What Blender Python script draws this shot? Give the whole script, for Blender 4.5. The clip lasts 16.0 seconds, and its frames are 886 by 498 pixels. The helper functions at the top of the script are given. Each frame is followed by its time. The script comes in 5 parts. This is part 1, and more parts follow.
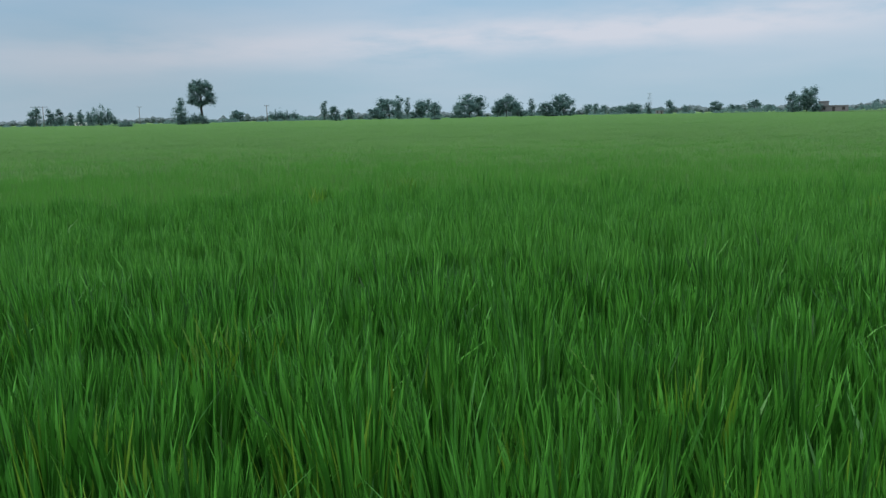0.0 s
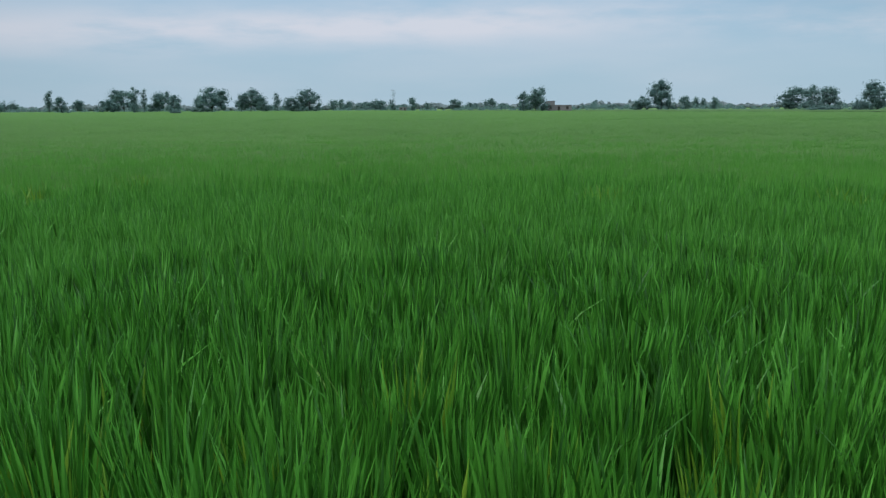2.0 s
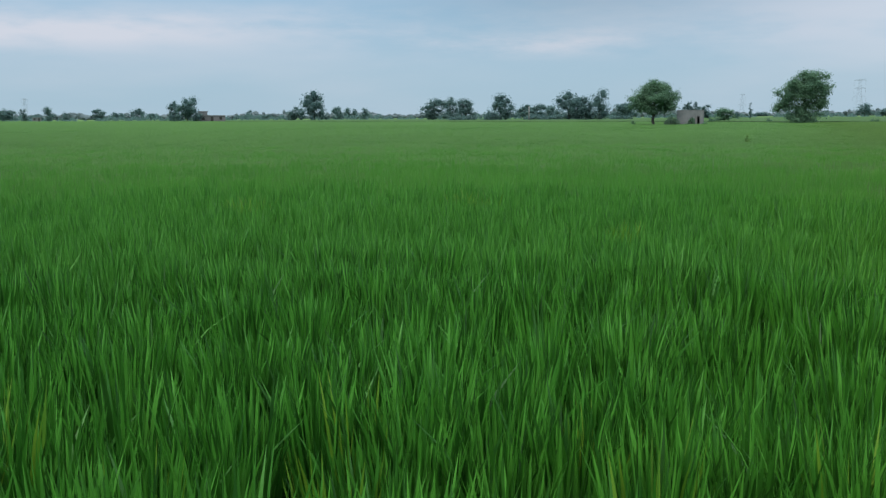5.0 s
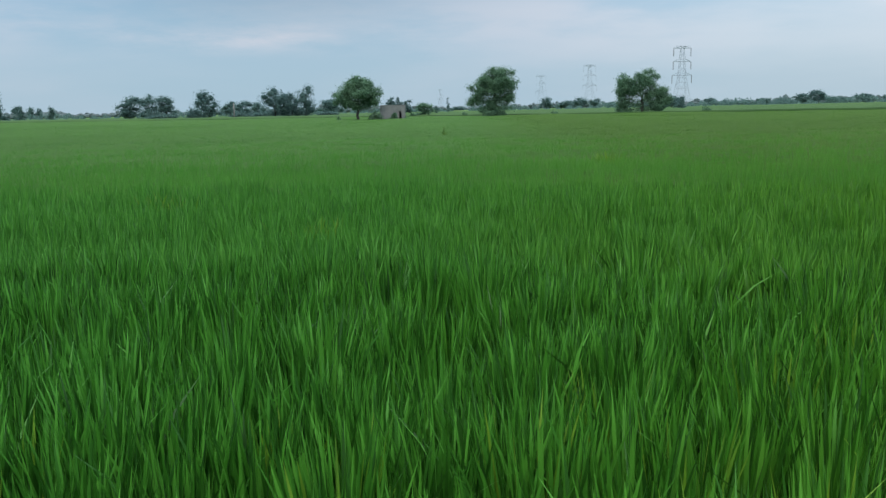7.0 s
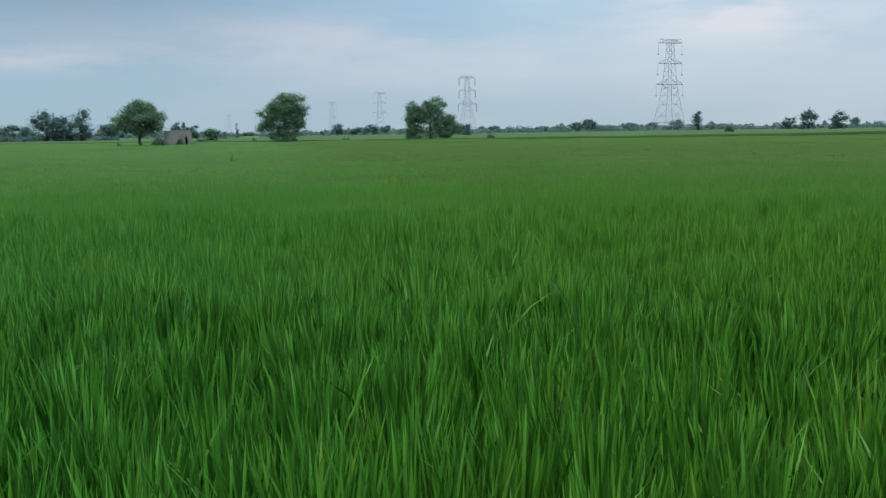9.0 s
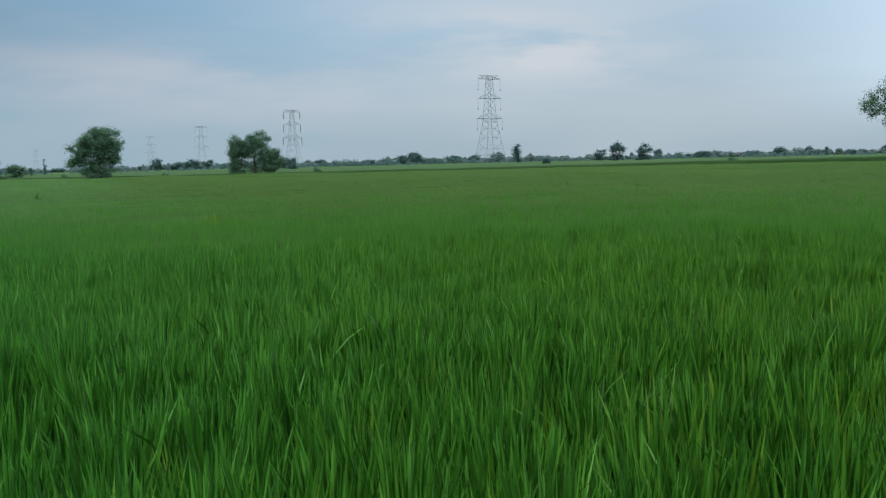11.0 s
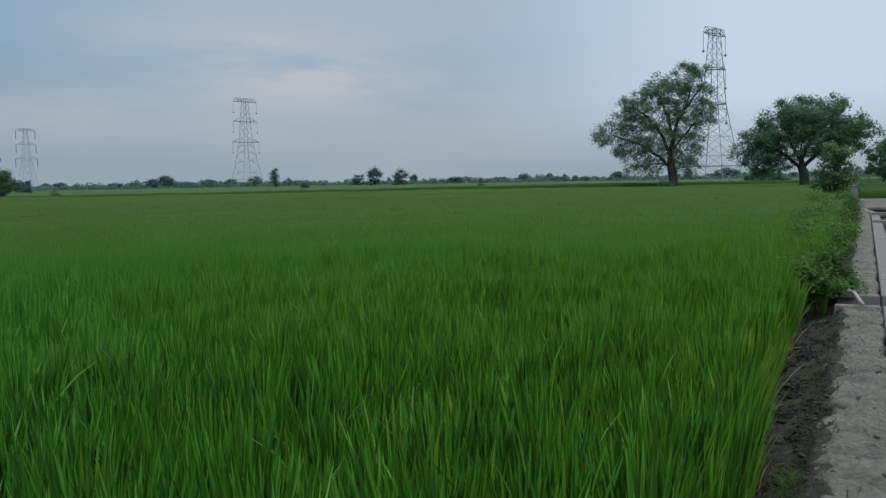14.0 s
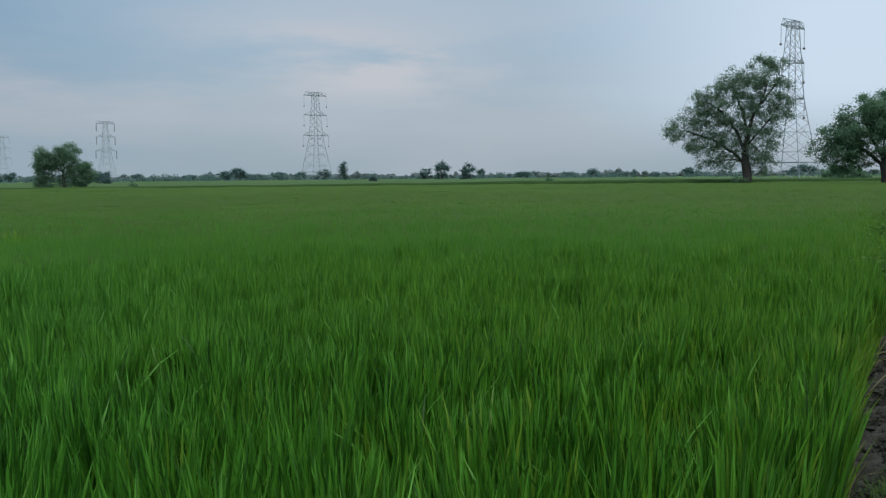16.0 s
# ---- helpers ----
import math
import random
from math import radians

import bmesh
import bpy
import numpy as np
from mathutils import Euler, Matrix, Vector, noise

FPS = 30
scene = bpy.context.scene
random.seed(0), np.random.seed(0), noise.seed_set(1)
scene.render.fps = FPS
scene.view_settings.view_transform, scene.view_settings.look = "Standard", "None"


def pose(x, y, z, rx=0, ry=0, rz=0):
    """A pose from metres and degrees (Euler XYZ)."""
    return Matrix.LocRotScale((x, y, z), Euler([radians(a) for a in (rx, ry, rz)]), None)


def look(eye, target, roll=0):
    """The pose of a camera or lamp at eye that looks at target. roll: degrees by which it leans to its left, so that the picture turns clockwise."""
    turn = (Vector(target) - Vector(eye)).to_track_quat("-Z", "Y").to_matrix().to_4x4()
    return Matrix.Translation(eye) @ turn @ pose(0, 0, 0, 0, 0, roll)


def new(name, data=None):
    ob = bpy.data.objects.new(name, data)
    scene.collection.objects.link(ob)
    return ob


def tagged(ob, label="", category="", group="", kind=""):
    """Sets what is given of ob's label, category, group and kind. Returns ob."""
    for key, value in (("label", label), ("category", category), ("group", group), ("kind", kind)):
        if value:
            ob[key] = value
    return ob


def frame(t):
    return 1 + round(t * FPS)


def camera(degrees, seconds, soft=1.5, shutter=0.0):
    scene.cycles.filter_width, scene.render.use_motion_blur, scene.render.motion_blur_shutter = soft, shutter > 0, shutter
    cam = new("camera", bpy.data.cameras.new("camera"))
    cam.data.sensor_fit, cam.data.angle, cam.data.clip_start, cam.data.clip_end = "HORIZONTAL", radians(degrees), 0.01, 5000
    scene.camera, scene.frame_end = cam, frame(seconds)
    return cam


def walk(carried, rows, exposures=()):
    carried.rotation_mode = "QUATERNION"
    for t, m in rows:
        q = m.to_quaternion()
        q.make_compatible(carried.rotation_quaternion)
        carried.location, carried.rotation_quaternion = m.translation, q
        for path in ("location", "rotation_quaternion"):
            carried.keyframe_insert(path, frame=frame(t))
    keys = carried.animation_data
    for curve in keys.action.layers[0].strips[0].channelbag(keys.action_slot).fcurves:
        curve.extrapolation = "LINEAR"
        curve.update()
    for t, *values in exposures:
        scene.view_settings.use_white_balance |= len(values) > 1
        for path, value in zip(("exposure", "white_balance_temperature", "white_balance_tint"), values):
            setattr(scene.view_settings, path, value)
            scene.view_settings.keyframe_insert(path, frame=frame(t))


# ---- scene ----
import collections

cam = camera(53.88, 16.0, soft=1.35, shutter=0.06)
EYE = 1.6          # height of the camera over the bank path


def stand(x, y, yaw, pitch, roll):
    return pose(x, y, EYE, 90 + pitch, 0, yaw) @ pose(0, 0, 0, 0, 0, roll)


walk(cam, [
    (0, stand(0.000, 0.000, -0.00, -8.65, -1.18)),
    (0.5, stand(0.029, 0.004, -4.55, -8.82, -1.05)),
    (1, stand(0.057, 0.007, -8.45, -9.03, -0.71)),
    (1.5, stand(0.086, 0.011, -12.58, -9.10, -0.41)),
    (2, stand(0.114, 0.015, -16.50, -9.16, -0.32)),
    (2.5, stand(0.143, 0.015, -20.34, -9.03, -0.06)),
    (3, stand(0.171, 0.015, -24.51, -8.80, 0.24)),
    (3.5, stand(0.200, 0.015, -28.71, -8.59, 0.18)),
    (3.7, stand(0.217, 0.009, -30.48, -8.56, 0.14)),
    (5.8, stand(0.393, -0.052, -44.75, -8.74, -0.73)),
    (6, stand(0.410, -0.058, -46.91, -8.77, -0.84)),
    (6.5, stand(0.453, -0.067, -52.70, -8.82, -1.15)),
    (7, stand(0.495, -0.075, -57.35, -9.09, -1.16)),
    (7.5, stand(0.520, -0.084, -61.18, -9.10, -1.10)),
    (8, stand(0.545, -0.093, -64.81, -8.67, -0.85)),
    (8.5, stand(0.557, -0.101, -67.99, -8.15, -0.83)),
    (9, stand(0.570, -0.110, -70.91, -7.62, -0.81)),
    (9.2, stand(0.570, -0.120, -71.82, -7.44, -1.04)),
    (11.5, stand(0.572, -0.235, -85.31, -5.33, -1.39)),
    (12, stand(0.575, -0.258, -88.37, -5.12, -1.61)),
    (12.5, stand(0.577, -0.280, -91.38, -4.74, -1.51)),
    (13, stand(0.580, -0.293, -94.09, -4.51, -1.30)),
    (13.5, stand(0.582, -0.307, -96.41, -4.39, -1.00)),
    (14, stand(0.585, -0.303, -97.92, -4.37, -0.99)),
    (14.5, stand(0.597, -0.300, -98.19, -4.41, -1.01)),
    (15, stand(0.610, -0.282, -97.47, -4.40, -0.94)),
    (15.5, stand(0.625, -0.265, -95.75, -4.41, -0.65)),
    (16, stand(0.640, -0.240, -93.56, -4.69, -0.50)),
], exposures=((0, 0.49, 6500, 10.2), (8.0, 0.52, 6500, 10), (9.0, 0.41, 6500, 10), (11.5, 0.17, 6450, 8.5), (12.1, 0.09, 6450, 9), (12.8, -0.10, 6450, 10), (14.5, -0.12, 6450, 11), (15.4, -0.13, 6500, 11), (16, 0.0, 6550, 11.5)))

# ---------------------------------------------------------------- light
SUN_ELEVATION, SUN_TURN = radians(42), radians(255)
world = bpy.data.worlds.new("sky")
scene.world = world
world.use_nodes = True
wt = world.node_tree
wt.nodes.clear()


def wn(kind, **values):
    node = wt.nodes.new(kind)
    for key, value in values.items():
        if key == "op":
            node.operation = value
        elif key == "clamp":
            node.use_clamp = value
        else:
            node.inputs[int(key[1:])].default_value = value
    return node


def wmath(op, a, b=None, clamp=False):
    node = wn("ShaderNodeMath", op=op, clamp=clamp)
    for slot, value in ((0, a), (1, b)):
        if value is None:
            continue
        if isinstance(value, (int, float)):
            node.inputs[slot].default_value = value
        else:
            wt.links.new(value, node.inputs[slot])
    return node.outputs[0]


def wmix(fac, a, b):
    node = wt.nodes.new("ShaderNodeMix")
    node.data_type = "RGBA"
    wt.links.new(fac, node.inputs[0])
    for slot, value in ((6, a), (7, b)):
        if isinstance(value, tuple):
            node.inputs[slot].default_value = (*value, 1)
        else:
            wt.links.new(value, node.inputs[slot])
    return node.outputs[2]


def wnoise(vec, scale, detail, rough):
    node = wn("ShaderNodeTexNoise")
    node.inputs["Scale"].default_value = scale
    node.inputs["Detail"].default_value = detail
    node.inputs["Roughness"].default_value = rough
    wt.links.new(vec, node.inputs["Vector"])
    return node.outputs[0]


def wstep(value, lo, hi):
    node = wt.nodes.new("ShaderNodeMapRange")
    node.interpolation_type = "SMOOTHSTEP"
    wt.links.new(value, node.inputs[0])
    node.inputs[1].default_value, node.inputs[2].default_value = lo, hi
    return node.outputs[0]


coord = wn("ShaderNodeTexCoord").outputs["Generated"]
sep = wn("ShaderNodeSeparateXYZ")
wt.links.new(coord, sep.inputs[0])
bearing = wmath("ARCTAN2", sep.outputs[0], sep.outputs[1])      # radians clockwise from +y
height = wmath("ARCSINE", sep.outputs[2])                       # radians over the horizon


def skyvec(kx, ky, off):
    node = wn("ShaderNodeCombineXYZ")
    wt.links.new(wmath("MULTIPLY", bearing, kx), node.inputs[0])
    wt.links.new(wmath("MULTIPLY", height, ky), node.inputs[1])
    node.inputs[2].default_value = off
    return node.outputs[0]


def bank(at, level, wide, tall, slope=0.0):
    """One soft bank of cloud at a bearing and height (degrees)."""
    dx = wmath("DIVIDE", wmath("SUBTRACT", bearing, radians(at)), radians(wide))
    lift = wmath("MULTIPLY", wmath("SUBTRACT", bearing, radians(at)), slope)
    dy = wmath("DIVIDE", wmath("SUBTRACT", wmath("SUBTRACT", height, radians(level)), lift), radians(tall))
    r = wmath("ADD", wmath("MULTIPLY", dx, dx), wmath("MULTIPLY", dy, dy))
    return wmath("POWER", 2.718, wmath("MULTIPLY", r, -1.0))


sky = wn("ShaderNodeTexSky")
sky.sky_type = "NISHITA"
sky.sun_disc = False
sky.sun_elevation, sky.sun_rotation = SUN_ELEVATION, SUN_TURN
sky.air_density, sky.dust_density = 1.2, 2.0

soft_clouds = wnoise(skyvec(2.2, 11.0, 3.1), 1.0, 5.0, 0.5)
wisps = wnoise(skyvec(6.0, 26.0, 8.7), 1.0, 6.0, 0.6)
light_bank = wmath("ADD", wmath("ADD", bank(8, 5.1, 30, 1.25, 0.035), bank(44, 4.6, 9, 0.8)),
                   wmath("ADD", wmath("MULTIPLY", wmath("ADD", bank(88, 7.4, 9, 2.2, -0.1), bank(91, 7.3, 2.4, 0.8, 0.2)), 1.0), wmath("MULTIPLY", bank(66, 5.5, 14, 2.5), 0.5)))
broken = wmath("MULTIPLY", light_bank, wstep(wmath("ADD", wmath("MULTIPLY", wisps, 0.5), wmath("MULTIPLY", soft_clouds, 0.5)), 0.36, 0.58))
lightness = wmath("ADD", wmath("MULTIPLY", wstep(soft_clouds, 0.36, 0.72), 0.35), broken, True)
base = wmix(wstep(height, 0.0, 0.20), (0.283, 0.400, 0.486), (0.216, 0.370, 0.524))
cloud = wmix(lightness, base, (0.46, 0.49, 0.56))
east_base = wmix(wstep(height, 0.0, 0.20), (0.330, 0.428, 0.500), (0.36, 0.50, 0.63))
east_cloud = wmix(lightness, east_base, (0.54, 0.575, 0.63))
grey = wmix(wmath("MULTIPLY", wstep(bearing, radians(97), radians(118)), wstep(height, 0.0, 0.10)), wmix(wstep(bearing, radians(60), radians(84)), cloud, east_cloud), (0.62, 0.76, 0.90))
dim = wmath("SUBTRACT", 1.0, wmath("MULTIPLY", wmath("ADD", wmath("MULTIPLY", bank(48, 8.8, 12, 3.2), 0.9), wmath("MULTIPLY", bank(-22, 4, 14, 8), 0.6)), 0.26))
shade = wn("ShaderNodeMix")
shade.data_type, shade.blend_type = "RGBA", "MULTIPLY"
shade.inputs[0].default_value = 1.0
wt.links.new(grey, shade.inputs[6])
wt.links.new(dim, shade.inputs[7])
grey = shade.outputs[2]
dome = wmix(wstep(height, 0.22, 0.9), grey, (1.56, 1.66, 1.72))
clear_sky = wn("ShaderNodeBackground", _1=0.06)
wt.links.new(sky.outputs[0], clear_sky.inputs[0])
overcast = wn("ShaderNodeBackground", _1=1.0)
wt.links.new(dome, overcast.inputs[0])
both = wn("ShaderNodeMixShader", _0=0.92)
wt.links.new(clear_sky.outputs[0], both.inputs[1])
wt.links.new(overcast.outputs[0], both.inputs[2])
out = wn("ShaderNodeOutputWorld")
wt.links.new(both.outputs[0], out.inputs[0])

sun = new("sun", bpy.data.lights.new("sun", "SUN"))
sun.data.energy, sun.data.angle, sun.data.color = 0.85, radians(16), (1.0, 0.95, 0.87)
sun.matrix_world = look((0, 0, 100), (-100 * math.sin(SUN_TURN) / math.tan(SUN_ELEVATION), -100 * math.cos(SUN_TURN) / math.tan(SUN_ELEVATION), 0))


# ---------------------------------------------------------------- materials
def material(name, rough=0.8, metal=0.0, spec=0.4):
    m = bpy.data.materials.new(name)
    m.use_nodes = True
    t = m.node_tree
    b = t.nodes["Principled BSDF"]
    b.inputs["Roughness"].default_value = rough
    b.inputs["Metallic"].default_value = metal
    b.inputs["Specular IOR Level"].default_value = spec
    return m, t, b


def node_noise(t, scale, detail=4.0, rough=0.55, stretch=None):
    n = t.nodes.new("ShaderNodeTexNoise")
    n.inputs["Scale"].default_value = scale
    n.inputs["Detail"].default_value = detail
    n.inputs["Roughness"].default_value = rough
    g = t.nodes.new("ShaderNodeNewGeometry")
    if stretch:
        v = t.nodes.new("ShaderNodeVectorMath")
        v.operation = "MULTIPLY"
        v.inputs[1].default_value = stretch
        t.links.new(g.outputs["Position"], v.inputs[0])
        t.links.new(v.outputs[0], n.inputs["Vector"])
    else:
        t.links.new(g.outputs["Position"], n.inputs["Vector"])
    return n.outputs[0]


def node_ramp(t, value, stops):
    r = t.nodes.new("ShaderNodeValToRGB")
    while len(r.color_ramp.elements) < len(stops):
        r.color_ramp.elements.new(0.5)
    for e, (p, c) in zip(r.color_ramp.elements, stops):
        e.position, e.color = p, (*c, 1)
    t.links.new(value, r.inputs[0])
    return r.outputs[0]


def node_mix(t, fac, a, b, mode="MIX"):
    n = t.nodes.new("ShaderNodeMix")
    n.data_type, n.blend_type = "RGBA", mode
    for slot, v in ((0, fac), (6, a), (7, b)):
        if isinstance(v, tuple):
            n.inputs[slot].default_value = (*v, 1)
        elif isinstance(v, (int, float)):
            n.inputs[slot].default_value = v
        else:
            t.links.new(v, n.inputs[slot])
    return n.outputs[2]


def node_bump(t, b, value, strength, distance):
    n = t.nodes.new("ShaderNodeBump")
    n.inputs["Strength"].default_value = strength
    n.inputs["Distance"].default_value = distance
    t.links.new(value, n.inputs["Height"])
    t.links.new(n.outputs[0], b.inputs["Normal"])


def yellow_dim_tint(t, col, most, tint=(1.26, 0.95, 0.52)):
    """The rice turns yellower along the bank towards the path's end. Its dimmer look from the camera there is put into
    the colour too.
    """
    g = t.nodes.new("ShaderNodeNewGeometry")
    d = t.nodes.new("ShaderNodeVectorMath")
    d.operation = "DOT_PRODUCT"
    t.links.new(g.outputs["Position"], d.inputs[0])
    d.inputs[1].default_value = (0.553, -0.972, 0)
    n = t.nodes.new("ShaderNodeMath")
    n.operation = "MULTIPLY_ADD"
    t.links.new(node_noise(t, 0.5, 3.0), n.inputs[0])
    n.inputs[1].default_value = 6.0
    t.links.new(d.outputs["Value"], n.inputs[2])
    r = t.nodes.new("ShaderNodeMapRange")
    r.inputs[1].default_value, r.inputs[2].default_value = 1.5, 8.5
    r.inputs[4].default_value = most
    t.links.new(n.outputs[0], r.inputs[0])
    return node_mix(t, r.outputs[0], col, tint, "MULTIPLY")


def leafy(name, dark, mid, pale, glow=0.35, rough=0.5, spec=0.3, patch=0.35, patch_scale=0.25, old=None):
    """Foliage: random tone per leaf, slow drift over the plant, light through the blade. old: near-black tone that
    stands in for shaded gaps between blades.
    """
    m, t, b = material(name, rough, 0, spec)
    g = t.nodes.new("ShaderNodeNewGeometry")
    stops = ((0.0, dark), (0.5, mid), (1.0, pale))
    if old:
        stops = ((0.0, old), (0.22, dark), (0.6, mid), (1.0, pale))
    tone = node_ramp(t, g.outputs["Random Per Island"], stops)
    drift = node_ramp(t, node_noise(t, patch_scale, 3.0), ((0.35, dark), (0.65, pale)))
    col = node_mix(t, patch, tone, drift)
    if name.startswith("rice_blade") and "yellow" not in name:
        # Far blades mostly darken: dimmer brightness that way, painted into the colour.
        if name == "rice_blade_far_haze":
            col = yellow_dim_tint(t, col, 0.9, (0.87, 0.79, 0.53))
        else:
            col = yellow_dim_tint(t, col, 0.3 if name == "rice_blade_mid_haze" else 0.75)
    t.links.new(col, b.inputs["Base Color"])
    tr = t.nodes.new("ShaderNodeBsdfTranslucent")
    t.links.new(node_mix(t, 0.45, col, pale), tr.inputs[0])
    mx = t.nodes.new("ShaderNodeMixShader")
    mx.inputs[0].default_value = glow
    t.links.new(b.outputs[0], mx.inputs[1])
    t.links.new(tr.outputs[0], mx.inputs[2])
    t.links.new(mx.outputs[0], t.nodes["Material Output"].inputs[0])
    return m


# The last tone makes some blades near-black, painted as the shade in gaps.
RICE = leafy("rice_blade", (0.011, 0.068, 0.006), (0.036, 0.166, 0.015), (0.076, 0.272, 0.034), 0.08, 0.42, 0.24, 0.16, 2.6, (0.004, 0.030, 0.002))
# Same rice farther out: paler and duller by distance, with haze painted in.
RICE_SOFT = leafy("rice_blade_midway", (0.026, 0.124, 0.013), (0.054, 0.200, 0.025), (0.088, 0.282, 0.042), 0.16, 0.45, 0.22, 0.20, 1.4, (0.012, 0.072, 0.006))
RICE_MID = leafy("rice_blade_mid_haze", (0.035, 0.144, 0.017), (0.059, 0.204, 0.027), (0.093, 0.274, 0.043), 0.20, 0.52, 0.20, 0.32, 0.5)
RICE_FAR = leafy("rice_blade_far_haze", (0.044, 0.130, 0.026), (0.060, 0.168, 0.036), (0.084, 0.214, 0.050), 0.22, 0.6, 0.16, 0.35, 0.12)
RICE_YELLOW = leafy("rice_blade_yellowing", (0.044, 0.136, 0.009), (0.080, 0.198, 0.014), (0.142, 0.270, 0.024), 0.22, 0.5, 0.3, 0.2, 0.6)
STRAW = leafy("dry_blade", (0.16, 0.17, 0.06), (0.24, 0.24, 0.10), (0.34, 0.32, 0.17), 0.25, 0.7, 0.2, 0.2, 1.0)
WEED = leafy("weed_leaf", (0.028, 0.076, 0.016), (0.048, 0.116, 0.024), (0.088, 0.168, 0.040), 0.34, 0.65, 0.1, 0.3, 1.2)
WEED_PALE = leafy("weed_leaf_pale", (0.048, 0.112, 0.020), (0.080, 0.165, 0.032), (0.130, 0.230, 0.052), 0.36, 0.6, 0.15, 0.3, 1.5)
LEAF_FRESH = leafy("leaf_fresh_green", (0.040, 0.100, 0.046), (0.064, 0.142, 0.060), (0.105, 0.20, 0.082), 0.36, 0.55, 0.3, 0.4, 0.35)
# The next two leaf colours are lifted and blued for some distance haze.
LEAF_DEEP = leafy("leaf_deep_green", (0.070, 0.148, 0.100), (0.104, 0.200, 0.128), (0.150, 0.262, 0.158), 0.52, 0.75, 0.12, 0.4, 0.3)
LEAF_GREY = leafy("leaf_grey_green", (0.080, 0.146, 0.102), (0.120, 0.200, 0.138), (0.168, 0.264, 0.182), 0.52, 0.8, 0.12, 0.4, 0.3)
# Far trees and scrub: paled and blued, so haze sits in the leaf colour.
LEAF_FAR_HAZED = leafy("leaf_far_hazed", (0.080, 0.150, 0.156), (0.110, 0.188, 0.186), (0.142, 0.226, 0.208), 0.58, 0.95, 0.04, 0.3, 0.05)
# Skyline woods: brighter and bluer than foliage, distance haze painted into the colour.
LEAF_WOODS_HAZED = leafy("leaf_woods_hazed", (0.118, 0.162, 0.170), (0.138, 0.184, 0.192), (0.158, 0.206, 0.214), 0.3, 0.8, 0.15, 0.3, 0.02)


def canopy_material(name, dark, mid, pale):
    m, t, b = material(name, 0.85, 0, 0.06)
    fine = node_noise(t, 9.0, 6.0, 0.7)
    wide = node_noise(t, 0.045, 4.0, 0.6)
    strips = node_noise(t, 0.35, 4.0, 0.6)
    c = node_ramp(t, fine, ((0.3, dark), (0.52, mid), (0.75, pale)))
    c2 = node_ramp(t, wide, ((0.35, dark), (0.5, mid), (0.68, pale)))
    c3 = node_ramp(t, strips, ((0.35, dark), (0.65, pale)))
    c = node_mix(t, 0.42, c, c2)
    c = node_mix(t, 0.3, c, c3)
    # The sheet darkens likewise, the dimmer brightness painted in.
    if name == "rice_canopy":
        c = yellow_dim_tint(t, c, 0.9, (0.87, 0.79, 0.53))
    t.links.new(c, b.inputs["Base Color"])
    node_bump(t, b, node_noise(t, 14.0, 5.0, 0.7), 0.9, 0.12)
    return m


# The sheet's green is muted towards distance haze, put into the colour.
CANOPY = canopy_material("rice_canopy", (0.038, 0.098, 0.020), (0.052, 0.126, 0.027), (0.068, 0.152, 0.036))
CANOPY_DEEP = canopy_material("rice_canopy_deep", (0.016, 0.048, 0.008), (0.024, 0.066, 0.011), (0.034, 0.084, 0.015))
# Dark green puts the shade of the dike's near face into its grass.
BUND_GRASS_SHADED = canopy_material("bund_grass_shaded", (0.016, 0.040, 0.012), (0.026, 0.064, 0.018), (0.044, 0.094, 0.026))
# The far plot's paler green, muted further by haze put into it.
CANOPY_PALE_HAZED = canopy_material("rice_canopy_pale_hazed", (0.040, 0.088, 0.030), (0.054, 0.110, 0.038), (0.070, 0.132, 0.048))


def earth(name, dark, mid, pale, rough=0.95, scale=1.0, bump=0.6):
    m, t, b = material(name, rough, 0, 0.2)
    c = node_ramp(t, node_noise(t, 3.0 * scale, 8.0, 0.65), ((0.3, dark), (0.5, mid), (0.72, pale)))
    c2 = node_ramp(t, node_noise(t, 28.0 * scale, 5.0, 0.6), ((0.35, dark), (0.65, pale)))
    t.links.new(node_mix(t, 0.4, c, c2), b.inputs["Base Color"])
    node_bump(t, b, node_noise(t, 22.0 * scale, 8.0, 0.7), bump, 0.03)
    return m


DIRT = earth("bank_dirt", (0.039, 0.039, 0.033), (0.135, 0.136, 0.119), (0.246, 0.247, 0.222), bump=1.0)
SHOULDER = earth("crumbled_damp_earth", (0.015, 0.0155, 0.0125), (0.040, 0.041, 0.034), (0.102, 0.103, 0.090), 0.95, 1.4, 1.0)
MUD = earth("wet_mud", (0.0085, 0.010, 0.007), (0.015, 0.017, 0.012), (0.032, 0.034, 0.026), 0.8)
CONCRETE = earth("weathered_concrete", (0.11, 0.11, 0.107), (0.17, 0.17, 0.166), (0.24, 0.237, 0.228), 0.85, 1.6, 0.35)
WHITEWASH = earth("whitewash", (0.45, 0.45, 0.43), (0.6, 0.6, 0.58), (0.72, 0.72, 0.7), 0.85, 0.6, 0.2)
BARK = earth("bark", (0.020, 0.020, 0.019), (0.042, 0.041, 0.038), (0.080, 0.077, 0.071), 0.95, 2.0, 0.8)
BARK_PALE = earth("pale_bark", (0.10, 0.10, 0.09), (0.15, 0.145, 0.13), (0.2, 0.195, 0.18), 0.9, 1.0, 0.5)
BRICK = earth("old_brick", (0.128, 0.126, 0.130), (0.158, 0.153, 0.155), (0.195, 0.186, 0.185), 0.9, 1.5, 0.4)
PLASTER = earth("mud_plaster", (0.115, 0.124, 0.126), (0.155, 0.164, 0.165), (0.205, 0.212, 0.210), 0.95, 0.5, 0.4)
